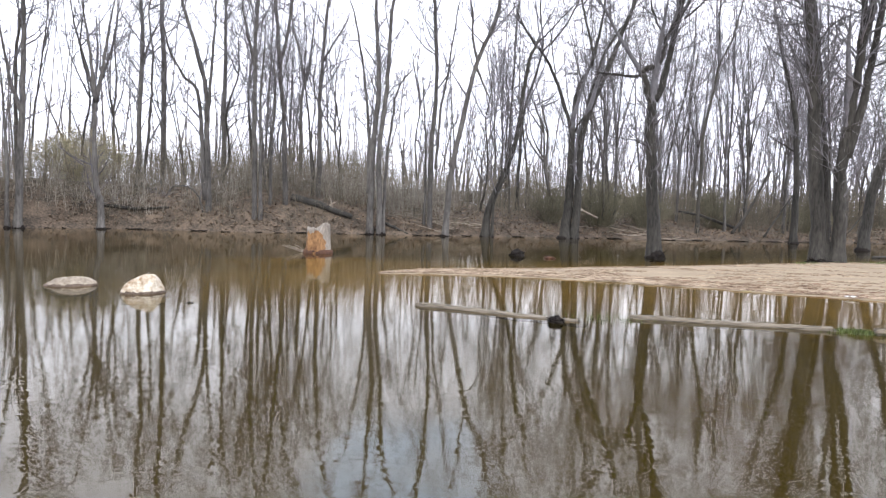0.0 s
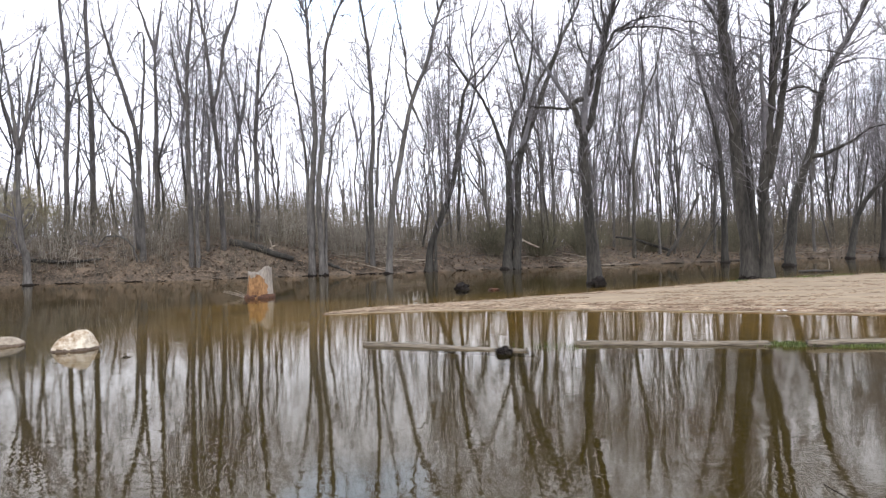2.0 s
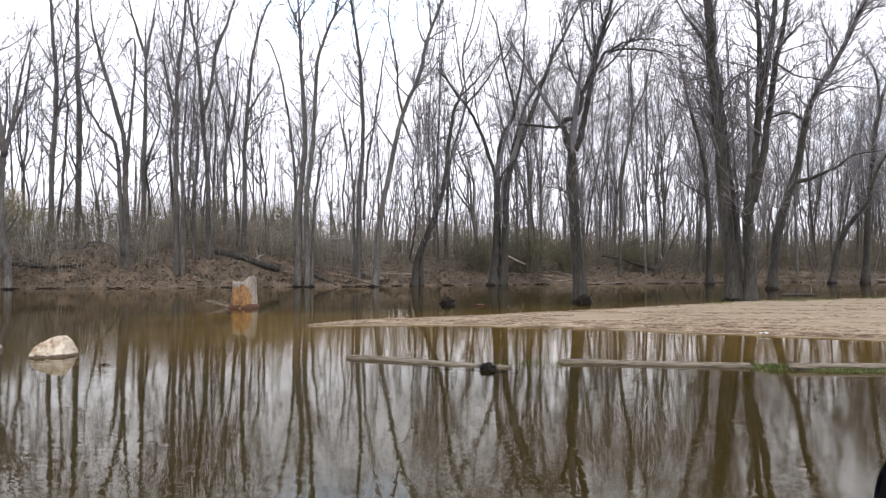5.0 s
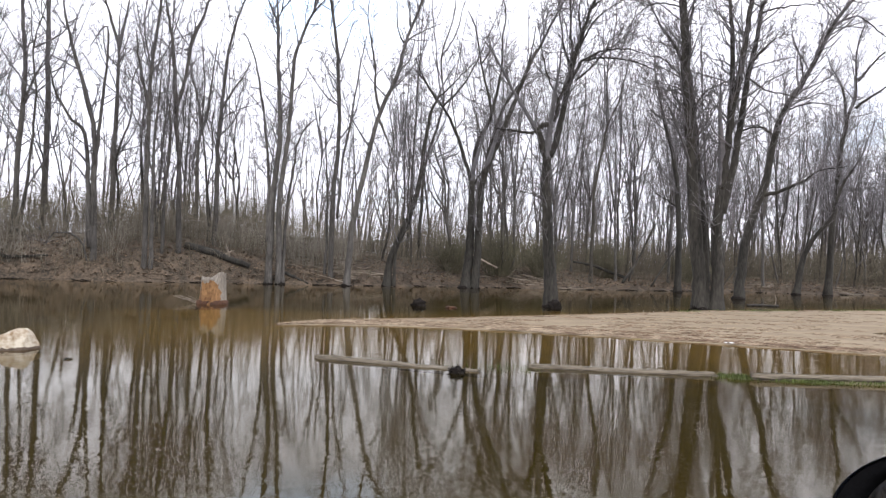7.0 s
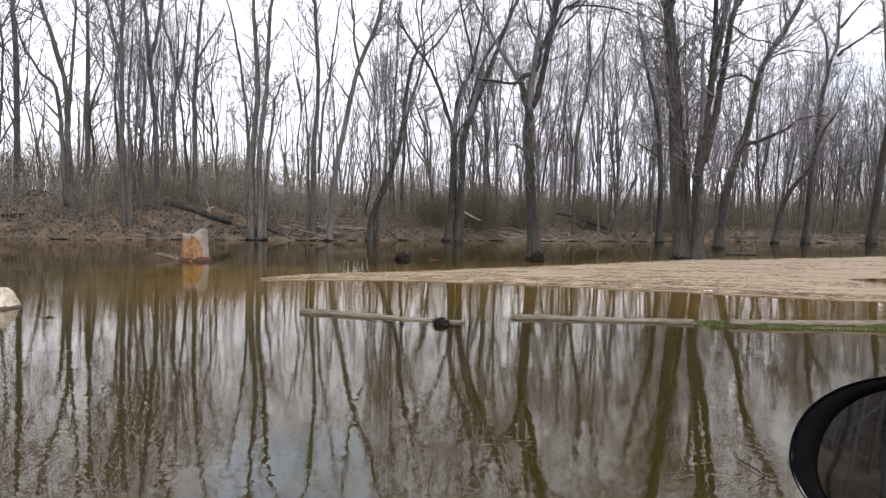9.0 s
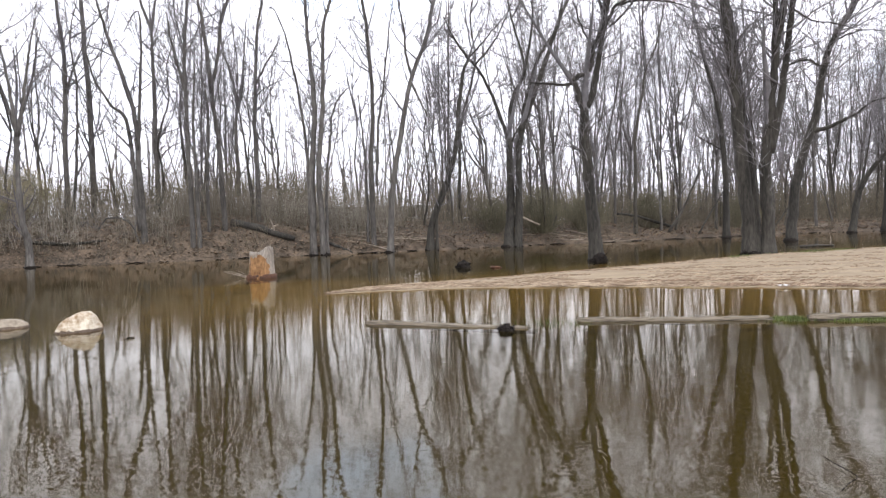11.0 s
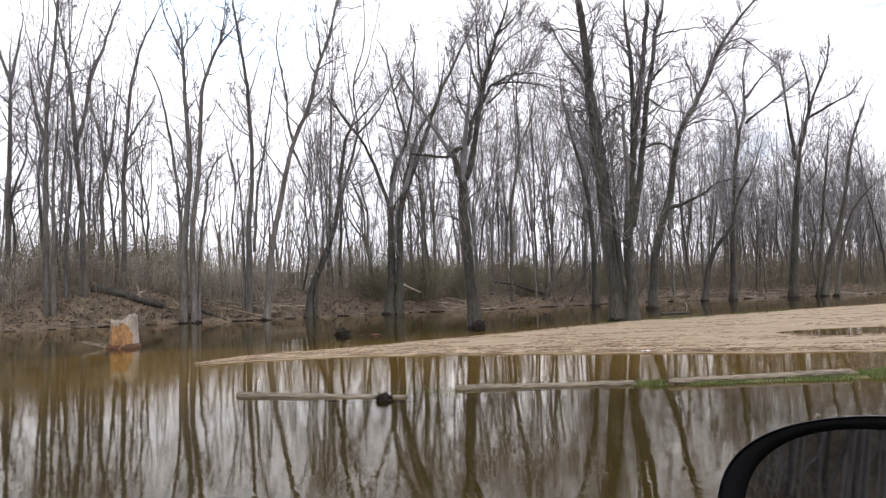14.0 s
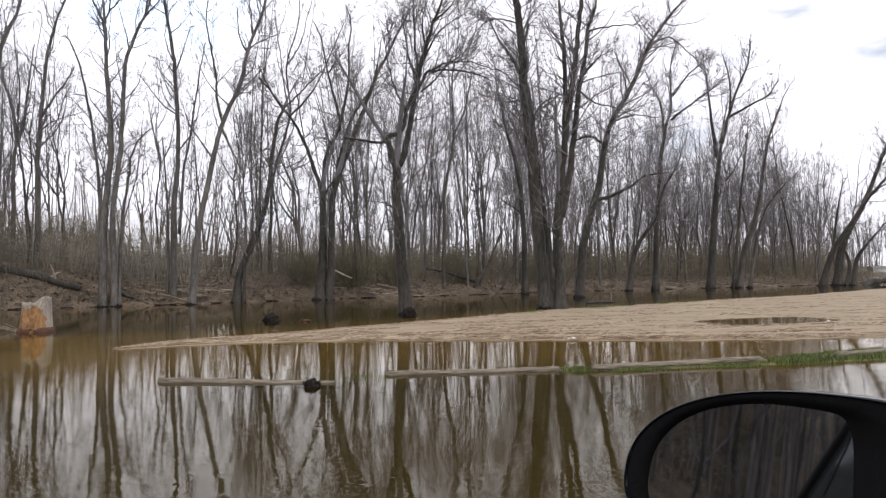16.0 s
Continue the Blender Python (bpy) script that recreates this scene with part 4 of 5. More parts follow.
def far_wood():
    rng = np.random.default_rng(5)
    tubes = Tubes()
    starts, ends = [], []
    for k in range(1900):
        x = rng.uniform(-100, 180)
        y = float(np.interp(x, SHORE_X, SHORE_Y)) + rng.uniform(20, 75)
        if 1420 < k <= 1650:
            x = rng.uniform(42, 112)
            y = float(np.interp(x, SHORE_X, SHORE_Y)) + rng.uniform(6, 40)
        if x < -45 or k > 1650:
            x, y = rng.uniform(-58, -27), rng.uniform(-9, 22)
        h = rng.uniform(8, 14)
        r = rng.uniform(0.04, 0.10)
        lean = rng.normal() * 1.3
        crook = rng.normal() * 0.35
        z = 1.2 if x > -26 else ground_height(x, y) + 1.0
        tubes.add([(x, y, z - 1.2), (x + lean * 0.1 + crook, y, z + h * 0.25), (x + lean * 0.45, y, z + h * 0.55), (x + lean, y, z + h)], [r, r * 0.85, r * 0.55, 0.012], 4)
        for _ in range(8):
            s = rng.uniform(0.35, 0.95)
            p = np.array([x + lean * s, y, z + h * s])
            a = rng.uniform(0, 6.28)
            ln = rng.uniform(0.8, 2.8) * (1.2 - s * 0.7)
            starts.append(p)
            ends.append(p + np.array([math.cos(a) * ln * 0.55, math.sin(a) * ln * 0.55, ln * 0.75]))
    p, q = np.array(starts), np.array(ends)
    tubes.batch(np.stack([p, (p + q) / 2 + rng.standard_normal(p.shape) * 0.1, q], 1), (0.026, 0.018))
    spray(rng, p, q, len(p) * 3, 0.95, 2, 0.014, tubes)
    ob = new("far_woods", tubes.mesh("far_woods", M_FAR))
    tagged(ob, "dense grey bare woods far behind the bank", "woods", kind="stuff")


far_wood()


def underbrush():
    rng = np.random.default_rng(8)
    for name, label, count, low, high, spread, tall, mat in (
            ("underbrush", "tangled brown leafless underbrush covering the bank", 14000, 2.0, 38, 1.0, (1.0, 3.7), M_BRUSH),
            ("thicket", "dense grey-brown thicket under the trees", 12500, 6.0, 40, 1.0, (2.0, 5.4), M_BRUSH),
            ("hazed_brush", "dry brush growing down the leafy bank, paled to carry haze", 5200, 0.9, 13, 1.0, (0.6, 2.5), M_HAZED_BRUSH),
            ("shore_scrub", "sparse dry stems along the waterline", 5200, 0.0, 6.5, 1.0, (0.3, 1.5), M_BRUSH)):
        tubes = Tubes()
        stems, sides = [], []
        for _ in range(count):
            x = rng.uniform(-40, 70) if name != "hazed_brush" else -4 - 30 * rng.random() ** 1.2
            y = float(np.interp(x, SHORE_X, SHORE_Y)) + low + (high - low) * rng.random() ** 1.3
            z = ground_height(x, y)
            if z < 0.02 or name != "thicket" and noise.noise((x / 3.0, y / 3.0, 1.0)) < rng.uniform(-0.5, 0.1):
                continue
            if name == "hazed_brush" and -13.6 < x < -7.6 and y < 33.6:
                continue
            if y > 40 and -0.21 < x / y < -0.055 and rng.random() < 0.72:
                continue
            h = rng.uniform(*tall) * rng.uniform(0.6, 1.0)
            d = rng.standard_normal(2) * 0.42 * h
            p = np.array([x, y, z - 0.05])
            q = p + np.array([d[0] * 0.25, d[1] * 0.25, h * 0.6])
            e = p + np.array([d[0], d[1], h * rng.uniform(0.75, 1.0)])
            stems.append((p, q, e))
            for _ in range(5):
                s = rng.uniform(0.15, 1.7)
                c = p + (q - p) * s if s < 1 else q + (e - q) * (s - 1)
                f = c + np.array([rng.normal() * 0.5, rng.normal() * 0.5, rng.uniform(-0.05, 0.6)]) * h * 0.45
                sides.append((c, f))
        tubes.batch(np.array(stems), (0.010, 0.0075))
        tubes.batch(np.array(sides), (0.0078,))
        tagged(new(name, tubes.mesh(name, mat)), label, "brush", kind="stuff")


underbrush()


def dead_leaves():
    """Curled fallen leaves on the bank's face, and dark wrack along the waterline."""
    rng = np.random.default_rng(31)
    verts, faces = [], []
    for _ in range(26000):
        x = rng.uniform(-34, 62)
        y = float(np.interp(x, SHORE_X, SHORE_Y)) + 7.0 * rng.random() ** 1.5 - 0.3
        z = ground_height(x, y)
        if z < 0.04:
            continue
        a, r = rng.uniform(0, 6.28), rng.uniform(0.035, 0.085)
        c, s = math.cos(a) * r, math.sin(a) * r
        n = len(verts)
        e = rng.uniform(0.0, 0.06, 4)
        verts.extend([(x - c, y - s, z + e[0]), (x + s * 0.7, y - c * 0.7, z + e[1]), (x + c, y + s, z + e[2] + 0.02), (x - s * 0.7, y + c * 0.7, z + e[3] + 0.03)])
        faces.append((n, n + 1, n + 2, n + 3))
    tagged(new("dead_leaves", mesh_of("dead_leaves", verts, faces, M_LEAF, None, False)), "brown fallen leaves covering the bank", "leaves", kind="stuff")
    tubes = Tubes()
    for _ in range(240):
        x = rng.uniform(-24, 60)
        y = float(np.interp(x, SHORE_X, SHORE_Y))
        for _ in range(14):
            y += 0.1 if bank_inside(x, y) < 0 else -0.1
        t, ln, r = rng.normal() * 0.35 + 0.25, rng.uniform(0.15, 0.9), rng.uniform(0.010, 0.028)
        c, s = math.cos(t) * ln / 2, math.sin(t) * ln / 2
        y -= 0.1
        tubes.add([(x - c, y - s, 0.01), (x, y, 0.03 + r * 0.4), (x + c, y + s, 0.01)], [r * 0.6, r, r * 0.5], 6, True, 0.12, rng)
    tagged(new("shore_wrack", tubes.mesh("shore_wrack", M_BLACKWOOD)), "black soaked sticks and roots along the waterline", "driftwood", kind="stuff")


dead_leaves()


def shrub(x, y, wide, tall, stems, mat, label, seed):
    rng = np.random.default_rng(seed)
    t = thing("shrub", pose(x, y, ground_height(x, y) - 0.05), label, "shrub")
    tubes = Tubes()
    for _ in range(stems):
        a, r = rng.uniform(0, 6.283), wide * rng.random() ** 0.6 / 2
        h = tall * rng.uniform(0.55, 1.0) * math.sqrt(max(0.15, 1 - (2 * r / wide) ** 2 * 0.75))
        e = np.array([math.cos(a) * r, math.sin(a) * r, h])
        p = e * np.array([0.35, 0.35, 0]) + rng.standard_normal(3) * 0.05 * np.array([1, 1, 0])
        q = (p + e) / 2 + rng.standard_normal(3) * 0.12 + np.array([0, 0, 0.1 * h])
        tubes.add([p, q, e], [0.013, 0.009, 0.004], 3)
        for _ in range(7):
            s = rng.uniform(0.3, 1.0)
            c = q + (e - q) * s
            tubes.add([c, c + rng.standard_normal(3) * 0.16 + np.array([0, 0, 0.18])], [0.006, 0.004], 3)
    part("crown", tubes.mesh("crown", mat), mat, t)
    return t


shrub(-22.2, 31.6, 5.2, 2.9, 480, M_WILLOW, "budding yellow-green willow shrub on the bank", 3)
shrub(3.9, 38.6, 3.4, 2.6, 260, M_HOLLY, "grey-green shrub behind the shore", 4)
shrub(11.0, 42.5, 3.0, 2.4, 220, M_HOLLY, "grey-green shrub behind the shore", 6)
shrub(6.6, 39.7, 3.2, 2.2, 220, M_HOLLY, "grey-green shrub behind the shore", 7)
shrub(1.2, 38.2, 2.6, 2.0, 180, M_HOLLY, "grey-green shrub behind the shore", 8)
shrub(17.2, 45.0, 3.4, 2.2, 200, M_HOLLY, "grey-green shrub behind the shore", 9)


def fallen_log(pts, radius, mat, label, name="fallen_log"):
    rng = np.random.default_rng(int(abs(pts[0][0]) * 100))
    t = thing(name, pose(*pts[0]), label, "log")
    line = smooth_line(np.array(pts) - np.array(pts[0]), 5)
    line[1:-1] += rng.standard_normal((len(line) - 2, 3)) * radius * 0.15
    tubes = Tubes()
    tubes.add(line, np.linspace(radius, radius * 0.55, len(line)), 9, True, 0.06, rng)
    part("stem", tubes.mesh("stem", mat), mat, t)
    for _ in range(5 if radius > 0.03 else 0):
        k = rng.integers(2, len(line) - 1)
        e = line[k] + (rng.standard_normal(3) * 0.35 + np.array([0, 0, 0.3])) * min(1.0, radius * 9)
        side = Tubes()
        side.add([line[k], (line[k] + e) / 2 + rng.standard_normal(3) * 0.04, e], [radius * 0.25, radius * 0.18, radius * 0.08], 5)
        part("side_branch", side.mesh("side_branch", M_DEADWOOD), M_DEADWOOD, t, "broken pale side branch")
    return t


def gz(x, y, up=0.0):
    return (x, y, ground_height(x, y) + up)


fallen_log([(-11.7, 32.7, 1.66), (-10.1, 32.5, 1.28), (-8.5, 32.2, 0.78)], 0.23, M_BARK_DARK, "dark fallen log on the leafy bank")
fallen_log([gz(-19.0, 28.6, 0.10), gz(-17.8, 29.0, 0.14), gz(-16.4, 29.5, 0.10)], 0.09, M_BARK_DARK, "thin dark log lying above the waterline")
fallen_log([(-7.1, 32.35, 0.62), (-6.4, 32.2, 0.38), (-5.7, 32.1, 0.06)], 0.09, M_BARK_DARK, "dark log among driftwood at the shore")
fallen_log([gz(12.2, 42.2, 0.15), gz(9.8, 41.2, 0.8), gz(8.6, 40.6, 1.0)], 0.10, M_BARK_DARK, "dark broken log lying on the bank")
fallen_log([gz(11.6, 40.7, 0.0), gz(12.6, 41.0, 1.6), gz(13.7, 41.3, 3.9)], 0.09, M_BARK_DARK, "dark dead stem leaning out of the brush", "leaning_stem")
fallen_log([gz(13.6, 41.5, 0.0), gz(14.6, 41.9, 1.5), gz(15.9, 42.4, 3.4)], 0.06, M_BARK_DARK, "thin dead stem leaning over the bank", "leaning_stem")
fallen_log([gz(19.6, 45.0, 0.0), gz(20.7, 45.2, 1.5), gz(21.9, 45.4, 3.2)], 0.05, M_BARK_DARK, "thin dead stem leaning over the bank", "leaning_stem")
fallen_log([(47.9, 48.2, -0.45), (49.6, 48.6, 0.25), (52.4, 49.2, 0.45)], 0.38, M_BARK_DARK, "thick dark fallen trunk lying at the waterline")
fallen_log([gz(2.2, 36.9, 1.5), gz(3.0, 37.1, 1.2), gz(3.7, 37.3, 0.9)], 0.06, M_DEADWOOD, "bleached broken limb caught in brush", "broken_limb")


def driftwood(x, y, count, wide, seed):
    rng = np.random.default_rng(seed)
    tubes = Tubes()
    for _ in range(count):
        a, b = x + rng.uniform(-wide, wide), y + rng.uniform(-0.8, 0.9)
        t, ln = rng.uniform(-0.5, 0.5), rng.uniform(0.4, 1.6)
        c, s = math.cos(t) * ln / 2, math.sin(t) * ln / 2
        za, zb = max(0, ground_height(a - c, b - s)), max(0, ground_height(a + c, b + s))
        lift = rng.uniform(0.0, 0.25)
        r = rng.uniform(0.012, 0.04)
        tubes.add([(a - c, b - s, za + lift * 0.3), (a, b + rng.normal() * 0.05, (za + zb) / 2 + 0.05), (a + c, b + s, zb + lift)], [r, r * 0.9, r * 0.5], 5, True)
    tagged(new("driftwood", tubes.mesh("driftwood", M_DEADWOOD)), "heap of bleached driftwood sticks at the waterline", "driftwood", kind="stuff")


driftwood(-5.4, 33.6, 26, 1.5, 1)
driftwood(-3.4, 34.2, 16, 1.2, 2)
driftwood(5.5, 38.3, 22, 3.0, 3)
driftwood(24.0, 45.6, 20, 5.0, 4)
driftwood(34.0, 47.6, 20, 5.0, 5)


# ---- things in the flood ----
def rock(x, y, sx, sy, sz, turn, seed, cuts, mat, label):
    """A broken boulder: a rough ball trimmed flat by cleavage planes (bearing, rise, distance)."""
    bm = bmesh.new()
    bmesh.ops.create_icosphere(bm, subdivisions=5, radius=1)
    planes = [(Vector((math.cos(radians(b)) * math.cos(radians(e)), math.sin(radians(b)) * math.cos(radians(e)), math.sin(radians(e)))), d) for b, e, d in cuts]
    for v in bm.verts:
        p = v.co.copy()
        q = p * (1.12 + 0.22 * noise.noise(p * 1.2 + Vector((seed, 0, 0))))
        for n, d in planes:
            over = q.dot(n) - d
            if over > 0:
                q -= n * over * 0.86
        q *= 1 + 0.05 * noise.noise(p * 3.3 + Vector((0, seed, 0))) + 0.022 * noise.noise(p * 9 + Vector((0, 0, seed)))
        v.co = Vector((q.x * sx, q.y * sy, q.z * sz))
    t = thing("rock", pose(x, y, 0, 0, 0, turn), label, "rock", "rocks in the flood")
    wet = bm.copy()
    wet.normal_update()
    for v in wet.verts:
        v.co += v.normal * 0.004
    dry = [f for f in wet.faces if f.calc_center_median().z > 0.028 + 0.018 * noise.noise(f.calc_center_median() * 14) or f.calc_center_median().z < -0.06]
    bmesh.ops.delete(wet, geom=dry, context="FACES")
    part("stone", bm, mat, t)
    part("wet_rim", wet, M_ROCK_WET, t, "dark wet band at the waterline")


rock(-6.68, 9.25, 0.30, 0.22, 0.14, 36, 2.0, ((90, 70, 0.8), (200, 40, 0.85), (-80, 25, 0.8)), M_ROCK_DULL, "low silt-stained grey-brown boulder awash in brown water")
rock(-5.28, 8.85, 0.258, 0.23, 0.262, 30, 5.0, ((150, 58, 0.78), (40, 80, 0.98), (-5, 28, 0.90), (-95, 35, 0.72), (-40, 12, 0.80), (100, 20, 0.8)), M_ROCK, "blocky pale limestone boulder standing in brown water")


def stump():
    t = thing("tree_stump", pose(-5.67, 17.95, 0, 0, 0, 18), "sawn rotten tree stump, orange inside, standing in flood water", "stump")
    rng = np.random.default_rng(3)
    sides, rows = 40, 16
    verts, faces = [], []
    for k in range(rows + 1):
        s = k / rows
        for i in range(sides):
            a = 2 * math.pi * i / sides
            r = 0.335 * (1 + 0.16 * math.exp(-s * 5) + 0.07 * math.sin(3 * a + 1) + 0.04 * math.sin(7 * a)) * (1 - 0.12 * s)
            top = 0.68 + 0.12 * (1 if math.cos(a) > 0.42 else 0) - 0.07 * (1 if -0.12 < math.cos(a) < 0.42 else 0) + 0.02 * rng.standard_normal()
            verts.append((r * math.cos(a), r * math.sin(a), -0.3 + (top + 0.3) * s))
    for k in range(rows):
        for i in range(sides):
            j = (i + 1) % sides
            faces.append((k * sides + i, k * sides + j, (k + 1) * sides + j, (k + 1) * sides + i))
    base = len(verts)
    for i in range(sides):
        x, y, z = verts[rows * sides + i]
        verts.append((x * 0.55, y * 0.55, z - 0.04))
    for i in range(sides):
        j = (i + 1) % sides
        faces.append((rows * sides + i, rows * sides + j, base + j, base + i))
    faces.append(tuple(base + i for i in range(sides)))
    part("bole", mesh_of("bole", verts, faces, M_SAPWOOD), M_SAPWOOD, t, "bleached grey sapwood shell")
    verts, faces = [], []
    cols, rows = 18, 14
    for k in range(rows + 1):
        for i in range(cols + 1):
            s = k / rows
            first = -200 + 22 * s ** 2 + 14 * noise.noise((k * 0.4, 7.0, 0.0))
            last = -38 - 16 * s + 16 * noise.noise((k * 0.45, 2.0, 0.0))
            a = math.radians(first + (last - first) * i / cols)
            edge = math.sin(math.pi * i / cols) ** 0.3
            r = 0.335 * (1 + 0.16 * math.exp(-s * 5) + 0.07 * math.sin(3 * a + 1) + 0.04 * math.sin(7 * a)) * (1 - 0.12 * s)
            r += 0.004 + 0.022 * edge + 0.018 * noise.noise((a * 5, s * 6, 0.3))
            z = -0.2 + (0.60 + 0.13 * noise.noise((i * 0.7, 1.5, 0)) + 0.2) * s * (0.88 + 0.12 * edge)
            verts.append((r * math.cos(a), r * math.sin(a), z))
    for k in range(rows):
        for i in range(cols):
            a = k * (cols + 1) + i
            faces.append((a, a + 1, a + cols + 2, a + cols + 1))
    part("heartwood", mesh_of("heartwood", verts, faces, M_HEARTWOOD), M_HEARTWOOD, t, "orange-brown rotten wood")
    foot = Tubes()
    foot.add([(0, 0, -0.2), (0, 0, 0.02), (0, 0, 0.07), (0, 0, 0.10)], [0.42, 0.405, 0.385, 0.355], 30, True, 0.035, rng)
    part("wet_foot", foot.mesh("wet_foot", M_ROTTEN), M_ROTTEN, t, "dark soaked bark at the waterline")


stump()


def floating_branch(x, y, count, length, turn, mat, label, seed, lift=0.06):
    rng = np.random.default_rng(seed)
    t = thing("floating_branch", pose(x, y, 0, 0, 0, turn), label, "branch")
    tubes = Tubes()
    for _ in range(count):
        z = rng.uniform(0, lift)
        a = rng.uniform(-0.25, 0.25)
        ln = length * rng.uniform(0.5, 1.0)
        tubes.add([(0, rng.normal() * 0.04, -0.02), (-ln * 0.5, ln * 0.5 * a, z + lift * rng.random()), (-ln, ln * a + rng.normal() * 0.08, z + lift * 1.5 * rng.random())], [0.009, 0.007, 0.004], 5)
    part("sticks", tubes.mesh("sticks", mat), mat, t)


floating_branch(-5.95, 17.9, 9, 0.72, -4, M_DEADWOOD, "bundle of pale dead sticks lying on the water", 4, 0.09)


def snag(x, y, wide, tall, seed, label, spikes=9, mat=M_BLACKWOOD):
    """A dark root clump poking out of the water."""
    rng = np.random.default_rng(seed)
    t = thing("root_clump", pose(x, y, 0), label, "driftwood")
    bm = bmesh.new()
    bmesh.ops.create_icosphere(bm, subdivisions=3, radius=1)
    for v in bm.verts:
        p = v.co.copy()
        k = 1 + 0.75 * noise.noise(p * 2.2 + Vector((seed, 0, 0))) + 0.25 * noise.noise(p * 5 + Vector((0, seed, 0)))
        v.co = Vector((p.x * wide * 0.5 * k, p.y * wide * 0.4 * k, p.z * tall * 0.85 * k))
    part("root_ball", bm, mat, t)
    tubes = Tubes()
    for _ in range(spikes):
        a = rng.uniform(0, 6.28)
        e = np.array([math.cos(a) * wide * 0.62, math.sin(a) * wide * 0.35, tall * rng.uniform(0.1, 1.2)])
        tubes.add([(0, 0, tall * 0.2), e * 0.6 + rng.standard_normal(3) * 0.02, e], [wide * 0.05, wide * 0.035, wide * 0.008], 5)
    part("roots", tubes.mesh("roots", mat), mat, t)


snag(-0.29, 19.95, 0.44, 0.18, 2, "dark waterlogged root clump standing out of the flood", 7)
snag(0.62, 19.3, 0.30, 0.06, 3, "low brown driftwood barely above the water", 4, M_ROTTEN)
snag(0.36, 8.02, 0.175, 0.085, 4, "black tangled root clump against the timber", 9)
snag(3.88, 20.95, 0.44, 0.25, 6, "black soaked roots at a tree's foot", 6)
snag(8.85, 22.1, 0.55, 0.16, 7, "black soaked roots at a tree's foot", 6)
fallen_log([(12.4, 26.3, 0.02), (13.0, 26.3, 0.05), (13.7, 26.4, 0.02)], 0.06, M_BARK, "grey driftwood pole floating behind the sandbar", "driftwood_pole")
fallen_log([(-4.28, 8.1, -0.01), (-4.23, 8.1, 0.012), (-4.17, 8.11, 0.0)], 0.010, M_BLACKWOOD, "small dark twig floating on the water", "floating_twig")


reed = thing("floating_reed", pose(1.80, 3.43, 0), "thin dark bent reed lying on the water", "reed")
reed_t = Tubes()
reed_t.add(smooth_line([(0.0, 0.17, 0.004), (-0.01, 0.06, 0.012), (0.005, -0.12, 0.012), (-0.07, -0.20, 0.010), (-0.15, -0.28, 0.004)], 4), [0.0022] * 17, 5, True)
part("stalk", reed_t.mesh("stalk", M_BLACKWOOD), M_BLACKWOOD, reed)


def timber(x0, y0, z0, x1, y1, z1, seed, label):
    """A landscape timber: two flat and two round faces, chamfered ends."""
    a, b = Vector((x0, y0, z0)), Vector((x1, y1, z1))
    ln = (b - a).length
    rng = np.random.default_rng(seed)
    prof = []
    for i in range(14):
        th = 2 * math.pi * i / 14
        prof.append((0.058 * math.copysign(abs(math.cos(th)) ** 0.75, math.cos(th)), 0.047 * math.copysign(abs(math.sin(th)) ** 0.5, math.sin(th))))
    rows = 26
    verts, faces = [], []
    for k in range(rows + 1):
        s = k / rows
        squeeze = 0.80 if k in (0, rows) else 1.0
        for i, (py, pz) in enumerate(prof):
            jig = 0.0022 * rng.standard_normal() + 0.006 * noise.noise((s * 9, i * 1.7, seed))
            tip = 0.10 if (k == rows and pz > 0.02) else 0.0
            verts.append((s * ln - tip, py * squeeze + jig, pz * squeeze + jig + 0.006 * math.sin(s * 5 + seed)))
    n = len(prof)
    for k in range(rows):
        for i in range(n):
            j = (i + 1) % n
            faces.append((k * n + i, k * n + j, (k + 1) * n + j, (k + 1) * n + i))
    faces.append(tuple(range(n))[::-1])
    faces.append(tuple(rows * n + i for i in range(n)))
    t = thing("parking_timber", Matrix.Translation(a) @ (b - a).to_track_quat("X", "Z").to_matrix().to_4x4(), label, "timber", "timbers edging the parking bays")
    part("beam", mesh_of("beam", verts, faces, M_TIMBER), M_TIMBER, t)
    for s in (0.12, 0.88):
        pin = Tubes()
        pin.add([(ln * s, 0, 0.03), (ln * s, 0, 0.056)], [0.009, 0.008], 8, True)
        part("spike", pin.mesh("spike", M_TRIM), M_TRIM, t, "dark spike head")


timber(-1.43, 8.86, 0.0, 0.72, 8.14, -0.02, 1, "weathered grey timber edging, half sunk in flood water")
timber(1.29, 8.64, 0.0, 3.66, 8.40, 0.0, 2, "weathered grey timber edging, half sunk in flood water")
timber(3.96, 8.24, 0.035, 6.62, 8.28, 0.04, 3, "weathered grey timber edging bordered by grass")
timber(7.95, 8.44, 0.04, 10.35, 8.74, 0.05, 4, "weathered grey timber edging bordered by grass")


